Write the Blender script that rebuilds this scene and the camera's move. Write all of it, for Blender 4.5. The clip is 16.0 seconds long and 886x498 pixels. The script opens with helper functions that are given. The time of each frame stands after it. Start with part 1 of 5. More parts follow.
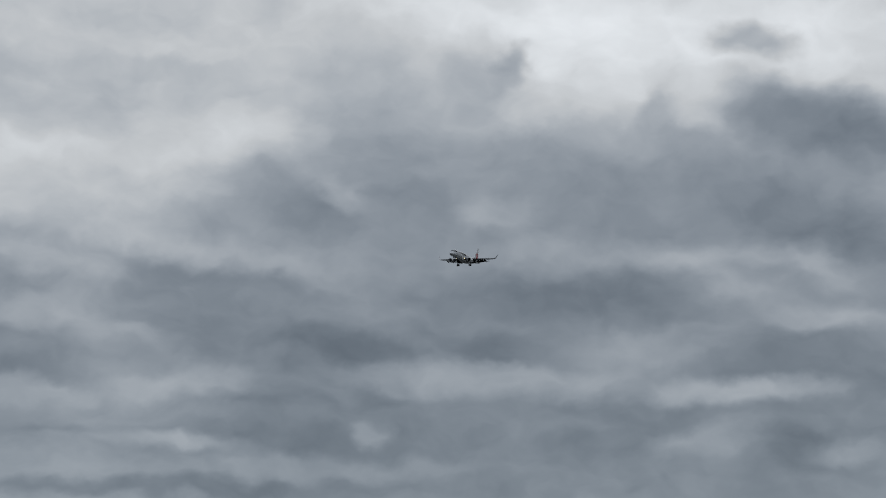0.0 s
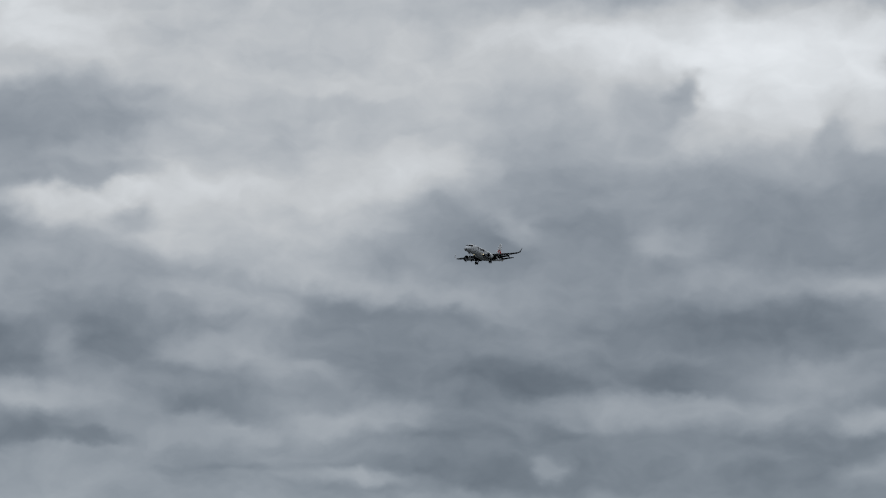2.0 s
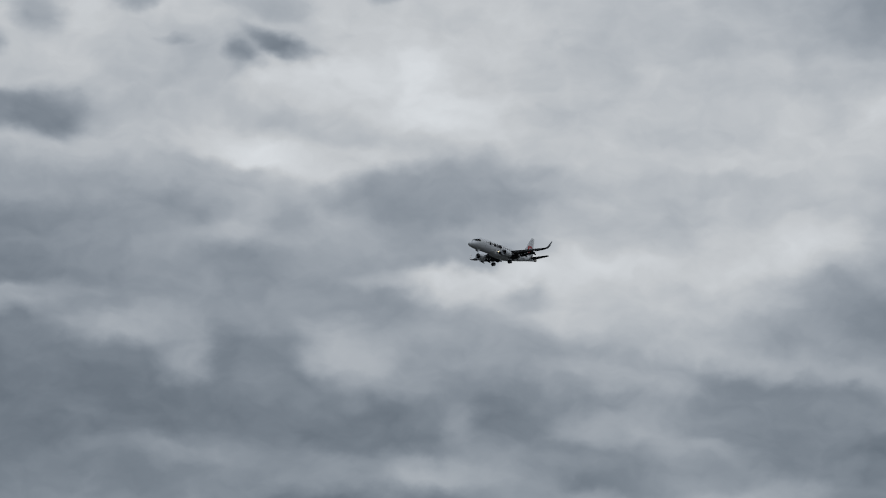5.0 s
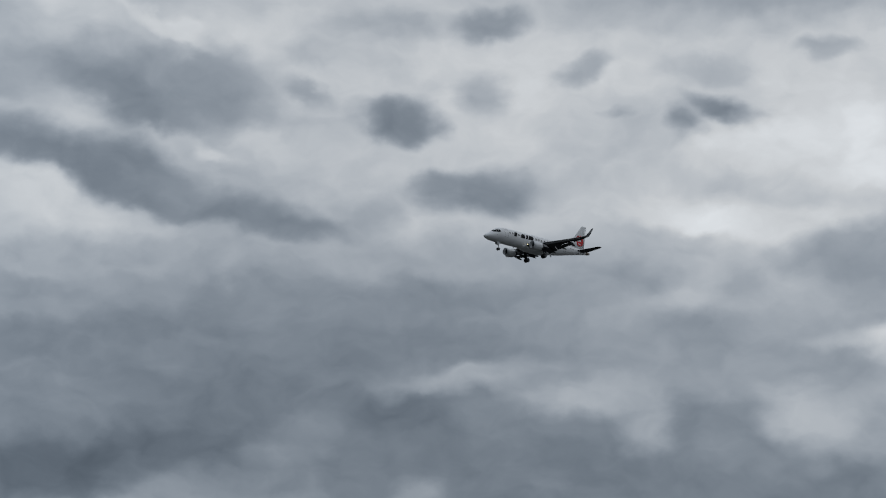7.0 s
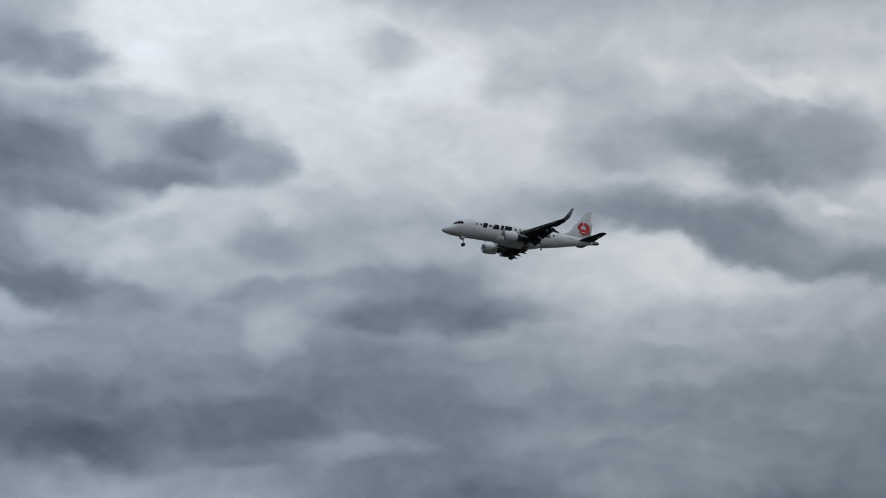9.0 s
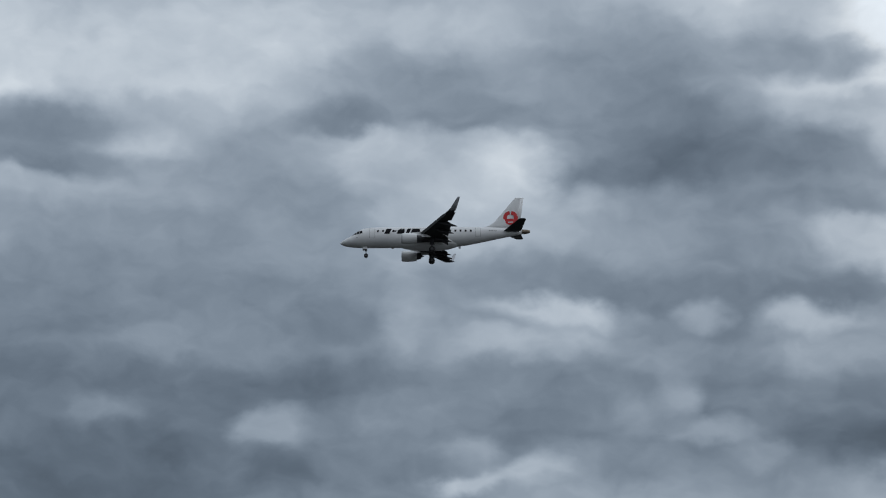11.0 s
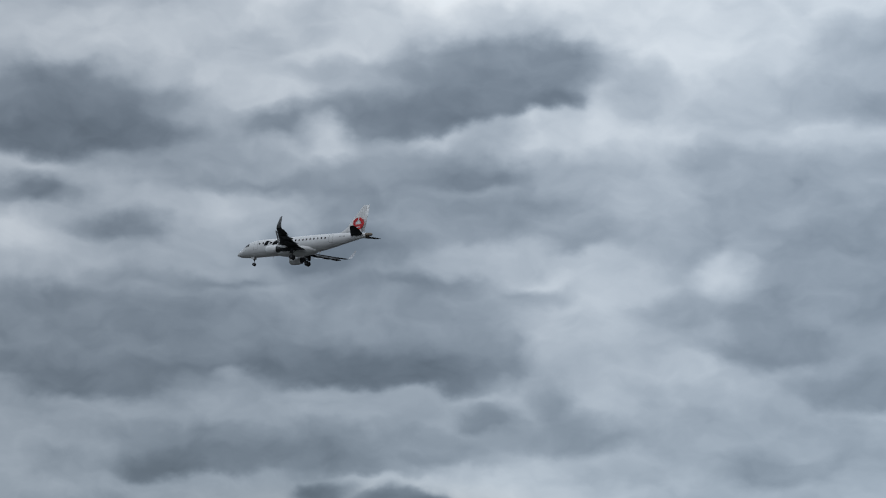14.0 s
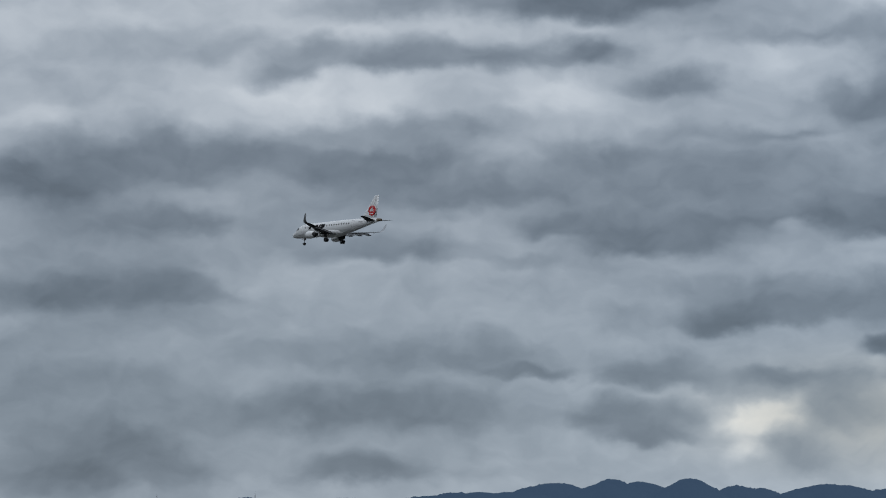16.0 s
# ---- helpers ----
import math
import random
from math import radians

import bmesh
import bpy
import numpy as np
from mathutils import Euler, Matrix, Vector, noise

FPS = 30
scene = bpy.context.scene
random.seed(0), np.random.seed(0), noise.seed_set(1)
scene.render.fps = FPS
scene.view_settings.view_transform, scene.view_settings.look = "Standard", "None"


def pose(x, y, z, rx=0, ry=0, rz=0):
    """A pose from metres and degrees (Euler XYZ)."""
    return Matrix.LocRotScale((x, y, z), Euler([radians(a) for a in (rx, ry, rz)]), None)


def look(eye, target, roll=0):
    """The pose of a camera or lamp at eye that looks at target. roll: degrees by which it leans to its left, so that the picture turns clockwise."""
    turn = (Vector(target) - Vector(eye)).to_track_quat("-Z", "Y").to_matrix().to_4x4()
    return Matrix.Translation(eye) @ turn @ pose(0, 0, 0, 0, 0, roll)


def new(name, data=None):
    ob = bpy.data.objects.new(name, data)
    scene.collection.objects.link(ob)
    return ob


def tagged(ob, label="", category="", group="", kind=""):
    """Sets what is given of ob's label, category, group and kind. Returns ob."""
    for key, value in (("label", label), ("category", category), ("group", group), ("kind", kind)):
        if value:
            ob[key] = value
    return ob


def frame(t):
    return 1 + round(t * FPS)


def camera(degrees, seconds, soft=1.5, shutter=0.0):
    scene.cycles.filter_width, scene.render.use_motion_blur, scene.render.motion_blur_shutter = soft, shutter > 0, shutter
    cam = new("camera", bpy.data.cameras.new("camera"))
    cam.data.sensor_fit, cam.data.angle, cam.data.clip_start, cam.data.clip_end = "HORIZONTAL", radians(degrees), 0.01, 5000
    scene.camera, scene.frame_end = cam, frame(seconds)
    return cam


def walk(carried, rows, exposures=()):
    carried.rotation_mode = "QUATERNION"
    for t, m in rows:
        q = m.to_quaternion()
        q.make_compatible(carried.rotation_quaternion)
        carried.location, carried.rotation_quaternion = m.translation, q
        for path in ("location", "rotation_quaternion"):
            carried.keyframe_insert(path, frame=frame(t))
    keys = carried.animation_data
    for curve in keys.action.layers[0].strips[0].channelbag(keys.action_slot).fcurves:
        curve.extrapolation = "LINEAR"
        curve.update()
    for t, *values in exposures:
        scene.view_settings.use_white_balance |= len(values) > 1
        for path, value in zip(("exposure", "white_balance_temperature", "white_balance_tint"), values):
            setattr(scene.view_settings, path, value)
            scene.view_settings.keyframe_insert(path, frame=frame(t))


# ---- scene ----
cam = camera(23.58, 16.0, soft=1.1)
walk(cam, [
    (0, pose(0, 0, 1.6, 100.282, -0.598, -113.281)),
    (0.5, pose(0, 0, 1.6, 100.352, -0.638, -112.128)),
    (1, pose(0, 0, 1.6, 100.460, -0.492, -111.007)),
    (1.5, pose(0, 0, 1.6, 100.773, -0.257, -109.743)),
    (2, pose(0, 0, 1.6, 101.160, -0.206, -108.386)),
    (2.5, pose(0, 0, 1.6, 101.466, -0.406, -107.103)),
    (3, pose(0, 0, 1.6, 101.768, -0.536, -105.739)),
    (3.2, pose(0, 0, 1.6, 101.862, -0.822, -105.207)),
    (3.7, pose(0, 0, 1.6, 102.188, -0.917, -103.464)),
    (4.25, pose(0, 0, 1.6, 102.556, -1.156, -101.237)),
    (4.8, pose(0, 0, 1.6, 102.951, -1.394, -98.765)),
    (5.3, pose(0, 0, 1.6, 103.351, -1.488, -96.369)),
    (5.5, pose(0, 0, 1.6, 103.461, -1.495, -95.291)),
    (6, pose(0, 0, 1.6, 103.869, -1.389, -92.326)),
    (6.5, pose(0, 0, 1.6, 104.354, -1.244, -89.038)),
    (7, pose(0, 0, 1.6, 104.715, -0.997, -85.199)),
    (7.5, pose(0, 0, 1.6, 104.972, -0.816, -80.872)),
    (8, pose(0, 0, 1.6, 105.295, -0.559, -76.499)),
    (8.2, pose(0, 0, 1.6, 105.467, -0.503, -74.813)),
    (8.7, pose(0, 0, 1.6, 105.856, -0.745, -70.317)),
    (9.25, pose(0, 0, 1.6, 106.237, -1.350, -65.405)),
    (9.8, pose(0, 0, 1.6, 106.475, -1.955, -59.985)),
    (10.3, pose(0, 0, 1.6, 106.451, -2.198, -54.188)),
    (10.5, pose(0, 0, 1.6, 106.313, -2.220, -51.932)),
    (11, pose(0, 0, 1.6, 105.806, -0.891, -45.723)),
    (11.5, pose(0, 0, 1.6, 105.254, -0.755, -39.876)),
    (12, pose(0, 0, 1.6, 104.709, -0.585, -34.197)),
    (12.5, pose(0, 0, 1.6, 104.123, -0.664, -28.892)),
    (13, pose(0, 0, 1.6, 103.272, -0.749, -23.771)),
    (13.5, pose(0, 0, 1.6, 102.194, -0.618, -19.133)),
    (14, pose(0, 0, 1.6, 101.082, -0.418, -15.231)),
    (14.5, pose(0, 0, 1.6, 100.020, -0.071, -11.606)),
    (15, pose(0, 0, 1.6, 99.006, 0.226, -7.690)),
    (15.5, pose(0, 0, 1.6, 98.029, 0.176, -3.736)),
    (16, pose(0, 0, 1.6, 97.156, 0.289, 0.036)),
], exposures=[(0, -0.3), (5, -0.28), (8, -0.15), (11, 0.0), (14, 0.2), (16, 0.25)])
# ---- sky, sun and exposure ----
GREY0, BANK, SHRED, PUFF, COVER = 0.64, 0.10, 0.09, 0.05, 0.93   # the overcast's mean grey, its texture at three scales, how dense its clouds are
SUN_AZ, SUN_EL = 165.0, 42.0            # degrees from +y towards +x, and above the horizon
world = bpy.data.worlds.new("overcast_sky")
world.use_nodes = True
WN, WL = world.node_tree.nodes, world.node_tree.links
WN.clear()


def wnode(kind):
    return WN.new(kind)


def wmath(op, a, b=None, c=None):
    n = wnode("ShaderNodeMath")
    n.operation = op
    for i, v in enumerate((a, b, c)):
        if v is None:
            continue
        if isinstance(v, (int, float)):
            n.inputs[i].default_value = v
        else:
            WL.new(v, n.inputs[i])
    return n.outputs[0]


def wvec(op, a, b, c=None):
    n = wnode("ShaderNodeVectorMath")
    n.operation = op
    for i, v in enumerate((a, b, c)):
        if v is None:
            continue
        if isinstance(v, tuple):
            n.inputs[i].default_value = v
        else:
            WL.new(v, n.inputs[i])
    return n.outputs["Value"] if op == "LENGTH" else n.outputs[0]


def wnoise(vector, scale, detail, rough, distortion=0.0):
    n = wnode("ShaderNodeTexNoise")
    n.inputs["Scale"].default_value, n.inputs["Detail"].default_value = scale, detail
    n.inputs["Roughness"].default_value, n.inputs["Distortion"].default_value = rough, distortion
    WL.new(vector, n.inputs["Vector"])
    return n


# the sky's own coordinates: degrees round the horizon (u) and above it (v)
axes = wnode("ShaderNodeSeparateXYZ")
WL.new(wnode("ShaderNodeTexCoord").outputs["Generated"], axes.inputs[0])
DEG = 180 / math.pi
u_deg = wmath("MULTIPLY", wmath("ARCTAN2", axes.outputs[0], axes.outputs[1]), DEG)
v_deg = wmath("MULTIPLY", wmath("ARCSINE", axes.outputs[2]), DEG)
both = wnode("ShaderNodeCombineXYZ")
WL.new(u_deg, both.inputs[0])
WL.new(v_deg, both.inputs[1])
uv = both.outputs[0]
# ragged, billowing outlines: the coordinates are stirred at a coarse and a fine scale
stretched = wvec("MULTIPLY", uv, (0.85, 1.15, 1.0))
coarse = wnoise(stretched, 0.30, 3.0, 0.45)
fine = wnoise(stretched, 0.95, 5.0, 0.48)
stir = wvec("MULTIPLY", wvec("SUBTRACT", coarse.outputs["Color"], (0.5, 0.5, 0.5)), (1.5, 1.1, 0.0))
stir2 = wvec("MULTIPLY", wvec("SUBTRACT", fine.outputs["Color"], (0.5, 0.5, 0.5)), (1.2, 0.95, 0.0))
stirred = wvec("ADD", uv, wvec("ADD", stir, stir2))
# the sky's state, passed from cloud to cloud: the stirred u and v, and the grey so far
state = wvec("ADD", stirred, (0.0, 0.0, GREY0))


def deck():
    """Begins a new stretch of the overcast: a node group that takes the sky's state in and hands it on."""
    global state, WN, WL
    close_deck()
    tree = bpy.data.node_groups.new("cloud_deck", "ShaderNodeTree")
    for way in ("INPUT", "OUTPUT"):
        tree.interface.new_socket("State", in_out=way, socket_type="NodeSocketVector")
    decks.append((tree, state))
    WN, WL = tree.nodes, tree.links
    state = wnode("NodeGroupInput").outputs[0]


def close_deck():
    """Ends the stretch and sets its group into the world."""
    global state, WN, WL
    if not decks or WN == world.node_tree.nodes:
        return
    tree, before = decks[-1]
    WL.new(state, wnode("NodeGroupOutput").inputs[0])
    WN, WL = world.node_tree.nodes, world.node_tree.links
    group = wnode("ShaderNodeGroup")
    group.node_tree = tree
    WL.new(before, group.inputs[0])
    state = group.outputs[0]


decks = []


def cloud(u, v, wide, high, lean, seen, shade):
    """One body, shred or bright rift of the overcast: its middle and half its size in degrees, its lean, the grey that it has
    in the end, and its own grey, which the clouds before it partly cover."""
    global state
    place = wnode("ShaderNodeMapping")
    place.vector_type = "TEXTURE"
    billowing = seen < 0.56 and 0.4 < high < 3
    place.inputs["Location"].default_value = (u, v - (0.2 * high if billowing else 0), 0)
    place.inputs["Rotation"].default_value = (0, 0, radians(lean))
    place.inputs["Scale"].default_value = (wide, high * (1.15 if billowing else 1), 1e6)
    WL.new(state, place.inputs[0])
    form = place.outputs[0]
    if billowing:                       # a firmer base, and a soft top that thins out upwards
        form = wvec("MINIMUM", form, wvec("MULTIPLY", form, (1.0, 1.45, 1.0)))
    soft = wnode("ShaderNodeMapRange")
    soft.data_type, soft.interpolation_type = "FLOAT_VECTOR", "SMOOTHSTEP"
    WL.new(wvec("LENGTH", form, None), soft.inputs["Vector"])
    for end, limits in (("From_Min_FLOAT3", (0.25,) * 3), ("From_Max_FLOAT3", (1.4,) * 3), ("To_Min_FLOAT3", (0.0, 0.0, COVER)), ("To_Max_FLOAT3", (0.0,) * 3)):
        next(s for s in soft.inputs if s.identifier == end).default_value = limits
    over = wnode("ShaderNodeMix")
    over.data_type, over.factor_mode = "VECTOR", "NON_UNIFORM"
    WL.new(soft.outputs["Vector"], over.inputs[1])
    WL.new(state, over.inputs[4])
    over.inputs[5].default_value = (0.0, 0.0, shade)
    state = over.outputs[1]


deck()
cloud(104.0, 14.5, 4.60, 3.20, 0, 0.830, 0.830)
cloud(110.0, 14.7, 4.60, 3.20, 0, 0.779, 0.843)
cloud(116.2, 14.8, 4.60, 3.20, 0, 0.827, 0.869)
cloud(122.3, 14.7, 4.60, 3.20, 0, 0.768, 0.843)
cloud(104.1, 10.1, 4.60, 3.20, 0, 0.714, 0.712)
cloud(110.1, 10.2, 4.60, 3.20, 0, 0.605, 0.647)
cloud(116.2, 10.3, 4.60, 3.20, 0, 0.582, 0.558)
cloud(122.2, 10.3, 4.60, 3.20, 0, 0.589, 0.557)
cloud(104.3, 5.6, 4.60, 3.20, 0, 0.600, 0.606)
cloud(110.2, 5.8, 4.60, 3.20, 0, 0.542, 0.492)
cloud(116.2, 5.8, 4.60, 3.20, 0, 0.566, 0.542)
cloud(122.1, 5.8, 4.60, 3.20, 0, 0.544, 0.476)
cloud(41.6, 20.1, 4.60, 3.20, 0, 0.659, 0.674)
cloud(47.9, 20.6, 4.60, 3.20, 0, 0.599, 0.663)
cloud(54.3, 20.9, 4.60, 3.20, 0, 0.649, 0.813)
cloud(60.6, 20.9, 4.60, 3.20, 0, 0.852, 0.946)
cloud(42.0, 15.7, 4.60, 3.20, 0, 0.579, 0.590)
cloud(48.2, 16.2, 4.60, 3.20, 0, 0.608, 0.582)
cloud(54.4, 16.4, 4.60, 3.20, 0, 0.522, 0.551)
cloud(60.6, 16.5, 4.60, 3.20, 0, 0.674, 0.830)
cloud(42.4, 11.3, 4.60, 3.20, 0, 0.471, 0.467)
cloud(48.4, 11.7, 4.60, 3.20, 0, 0.540, 0.504)
cloud(54.5, 11.9, 4.60, 3.20, 0, 0.512, 0.423)
cloud(60.5, 12.0, 4.60, 3.20, 0, 0.514, 0.542)
cloud(85.5, 17.5, 4.60, 3.20, 0, 0.726, 0.735)
cloud(91.7, 17.8, 4.60, 3.20, 0, 0.778, 0.756)
cloud(97.9, 18.0, 4.60, 3.20, 0, 0.836, 0.860)
cloud(104.1, 18.0, 4.60, 3.20, 0, 0.781, 0.774)
cloud(85.8, 13.1, 4.60, 3.20, 0, 0.594, 0.599)
cloud(91.9, 13.4, 4.60, 3.20, 0, 0.676, 0.760)
cloud(98.0, 13.5, 4.60, 3.20, 0, 0.687, 0.595)
cloud(104.1, 13.5, 4.60, 3.20, 0, 0.776, 0.765)
cloud(86.1, 8.6, 4.60, 3.20, 0, 0.508, 0.458)
cloud(92.0, 8.9, 4.60, 3.20, 0, 0.569, 0.499)
cloud(98.1, 9.0, 4.60, 3.20, 0, 0.606, 0.589)
deck()
cloud(104.0, 9.1, 4.60, 3.20, 0, 0.589, 0.532)
cloud(66.9, 19.4, 4.60, 3.20, 0, 0.824, 0.902)
cloud(73.1, 19.7, 4.60, 3.20, 0, 0.725, 0.861)
cloud(79.5, 19.8, 4.60, 3.20, 0, 0.731, 0.827)
cloud(85.7, 19.6, 4.60, 3.20, 0, 0.761, 0.831)
cloud(67.1, 15.0, 4.60, 3.20, 0, 0.592, 0.632)
cloud(73.3, 15.2, 4.60, 3.20, 0, 0.682, 0.794)
cloud(79.4, 15.3, 4.60, 3.20, 0, 0.643, 0.706)
cloud(85.6, 15.2, 4.60, 3.20, 0, 0.681, 0.784)
cloud(67.4, 10.6, 4.60, 3.20, 0, 0.490, 0.460)
cloud(73.4, 10.8, 4.60, 3.20, 0, 0.534, 0.540)
cloud(79.4, 10.8, 4.60, 3.20, 0, 0.522, 0.469)
cloud(85.4, 10.8, 4.60, 3.20, 0, 0.537, 0.506)
cloud(24.6, 18.8, 4.60, 3.20, 0, 0.806, 0.929)
cloud(30.8, 19.1, 4.60, 3.20, 0, 0.738, 0.872)
cloud(37.1, 19.2, 4.60, 3.20, 0, 0.675, 0.806)
cloud(43.4, 19.0, 4.60, 3.20, 0, 0.612, 0.685)
cloud(24.9, 14.4, 4.60, 3.20, 0, 0.660, 0.682)
cloud(31.0, 14.7, 4.60, 3.20, 0, 0.559, 0.573)
cloud(37.1, 14.7, 4.60, 3.20, 0, 0.521, 0.498)
cloud(43.2, 14.6, 4.60, 3.20, 0, 0.553, 0.535)
cloud(25.1, 10.0, 4.60, 3.20, 0, 0.571, 0.559)
cloud(31.1, 10.2, 4.60, 3.20, 0, 0.482, 0.360)
cloud(37.1, 10.2, 4.60, 3.20, 0, 0.422, 0.382)
cloud(43.1, 10.2, 4.60, 3.20, 0, 0.502, 0.503)
cloud(5.9, 15.3, 4.60, 3.20, 0, 0.564, 0.587)
cloud(12.0, 15.5, 4.60, 3.20, 0, 0.628, 0.731)
cloud(18.2, 15.6, 4.60, 3.20, 0, 0.639, 0.820)
cloud(24.3, 15.4, 4.60, 3.20, 0, 0.682, 0.808)
cloud(6.1, 10.9, 4.60, 3.20, 0, 0.493, 0.475)
cloud(12.1, 11.0, 4.60, 3.20, 0, 0.501, 0.547)
cloud(18.2, 11.1, 4.60, 3.20, 0, 0.594, 0.725)
cloud(24.2, 11.0, 4.60, 3.20, 0, 0.553, 0.569)
cloud(6.3, 6.5, 4.60, 3.20, 0, 0.463, 0.443)
cloud(12.2, 6.6, 4.60, 3.20, 0, 0.485, 0.472)
deck()
cloud(18.2, 6.6, 4.60, 3.20, 0, 0.576, 0.657)
cloud(24.1, 6.6, 4.60, 3.20, 0, 0.578, 0.589)
cloud(-9.0, 11.5, 4.60, 3.20, 0, 0.580, 0.597)
cloud(-3.0, 11.6, 4.60, 3.20, 0, 0.592, 0.690)
cloud(3.1, 11.6, 4.60, 3.20, 0, 0.583, 0.628)
cloud(9.1, 11.4, 4.60, 3.20, 0, 0.587, 0.609)
cloud(-9.0, 7.1, 4.60, 3.20, 0, 0.463, 0.490)
cloud(-3.0, 7.2, 4.60, 3.20, 0, 0.532, 0.488)
cloud(3.0, 7.1, 4.60, 3.20, 0, 0.524, 0.564)
cloud(9.0, 7.0, 4.60, 3.20, 0, 0.483, 0.476)
cloud(-8.9, 2.7, 4.60, 3.20, 0, 0.461, 0.418)
cloud(-3.0, 2.7, 4.60, 3.20, 0, 0.495, 0.533)
cloud(3.0, 2.7, 4.60, 3.20, 0, 0.526, 0.554)
cloud(8.9, 2.6, 4.60, 3.20, 0, 0.565, 0.588)
cloud(93.4, 19.7, 12.78, 1.20, 2, 0.794, 0.819)
cloud(83.5, 18.2, 1.35, 0.63, -5, 0.528, 0.524)
cloud(85.9, 19.0, 0.80, 0.60, -26, 0.674, 0.669)
cloud(88.9, 19.5, 1.12, 0.38, 13, 0.674, 0.664)
cloud(87.1, 18.1, 1.58, 0.60, 4, 0.811, 0.816)
cloud(92.4, 19.5, 1.44, 0.45, 2, 0.708, 0.711)
cloud(89.6, 18.4, 0.48, 0.18, 3, 0.708, 0.705)
cloud(95.8, 20.0, 0.96, 0.30, 1, 0.666, 0.636)
cloud(97.4, 18.7, 3.97, 1.35, 1, 0.858, 0.846)
cloud(91.7, 17.9, 0.63, 0.53, -28, 0.599, 0.553)
cloud(93.0, 18.3, 1.19, 0.42, -23, 0.516, 0.498)
cloud(89.6, 16.2, 2.35, 0.90, 3, 0.781, 0.792)
cloud(86.0, 16.3, 1.96, 0.72, 4, 0.516, 0.528)
cloud(85.0, 16.6, 0.78, 0.42, 4, 0.569, 0.566)
cloud(83.1, 15.6, 0.94, 0.75, 5, 0.666, 0.649)
cloud(92.8, 15.5, 2.81, 0.75, -8, 0.871, 0.898)
cloud(98.3, 16.7, 3.93, 1.05, 1, 0.845, 0.929)
cloud(99.1, 14.9, 2.80, 0.75, 5, 0.641, 0.618)
cloud(91.5, 14.9, 1.87, 0.45, -3, 0.708, 0.725)
cloud(86.6, 14.2, 5.43, 0.90, 4, 0.653, 0.666)
cloud(85.1, 12.7, 4.63, 1.05, 4, 0.557, 0.564)
deck()
cloud(87.9, 13.2, 2.32, 0.75, 3, 0.574, 0.599)
cloud(90.2, 13.9, 1.70, 0.60, 3, 0.599, 0.611)
cloud(93.6, 13.7, 0.93, 0.45, -18, 0.632, 0.612)
cloud(92.9, 12.5, 3.85, 0.90, 2, 0.599, 0.593)
cloud(95.5, 12.7, 2.31, 0.45, 11, 0.632, 0.609)
cloud(86.0, 11.3, 2.76, 0.45, 8, 0.696, 0.683)
cloud(83.8, 11.7, 1.84, 0.60, 4, 0.582, 0.561)
cloud(92.8, 11.1, 1.84, 0.60, 2, 0.632, 0.626)
cloud(89.1, 10.8, 2.30, 0.60, 3, 0.683, 0.702)
cloud(84.1, 10.3, 1.45, 0.60, 3, 0.474, 0.476)
cloud(86.9, 8.9, 3.65, 0.98, -12, 0.474, 0.472)
cloud(86.1, 9.5, 1.83, 0.68, -17, 0.474, 0.486)
cloud(88.4, 8.4, 1.82, 0.53, -6, 0.491, 0.496)
cloud(84.1, 8.2, 0.91, 0.45, 3, 0.632, 0.629)
cloud(92.8, 9.4, 1.22, 0.60, 2, 0.549, 0.541)
cloud(90.6, 10.0, 0.92, 0.90, 2, 0.666, 0.679)
cloud(94.6, 10.9, 0.92, 0.60, 2, 0.696, 0.686)
cloud(98.0, 12.0, 1.84, 0.42, 1, 0.828, 0.784)
cloud(98.4, 10.5, 2.45, 0.75, 1, 0.641, 0.642)
cloud(96.1, 9.5, 1.37, 0.90, 1, 0.674, 0.663)
cloud(95.6, 8.0, 2.58, 0.60, 1, 0.507, 0.498)
cloud(90.8, 7.4, 3.79, 0.60, 2, 0.599, 0.603)
cloud(88.5, 6.9, 3.03, 0.45, 2, 0.549, 0.542)
cloud(83.7, 7.1, 0.91, 0.45, 3, 0.666, 0.672)
cloud(118.1, 16.1, 10.95, 1.65, -1, 0.870, 0.962)
cloud(104.7, 15.8, 7.82, 1.05, 3, 0.761, 0.836)
cloud(103.3, 13.2, 6.49, 1.35, 3, 0.856, 0.787)
cloud(101.9, 14.3, 0.93, 0.90, 3, 0.735, 0.712)
cloud(105.6, 14.8, 2.49, 0.45, -5, 0.752, 0.781)
cloud(102.0, 12.1, 5.08, 1.05, 3, 0.891, 0.878)
cloud(108.4, 13.3, 2.01, 0.90, 2, 0.839, 0.867)
cloud(110.9, 14.7, 2.64, 1.80, 1, 0.705, 0.750)
cloud(114.2, 14.7, 1.40, 1.35, 35, 0.718, 0.729)
cloud(115.1, 15.3, 0.62, 0.45, 40, 0.683, 0.680)
cloud(111.7, 12.6, 2.62, 1.80, 1, 0.611, 0.621)
deck()
cloud(108.1, 12.0, 2.00, 0.90, -13, 0.632, 0.662)
cloud(109.7, 11.2, 2.15, 0.75, -14, 0.539, 0.552)
cloud(112.5, 11.5, 1.53, 0.68, 1, 0.564, 0.561)
cloud(115.9, 12.4, 2.77, 0.98, -12, 0.598, 0.611)
cloud(117.3, 12.0, 1.38, 0.75, -0, 0.581, 0.584)
cloud(109.6, 13.4, 0.54, 0.42, 1, 0.761, 0.765)
cloud(110.3, 11.7, 0.92, 0.39, -29, 0.675, 0.680)
cloud(114.8, 11.3, 1.38, 0.48, 0, 0.683, 0.686)
cloud(119.9, 13.2, 1.39, 1.50, -1, 0.641, 0.683)
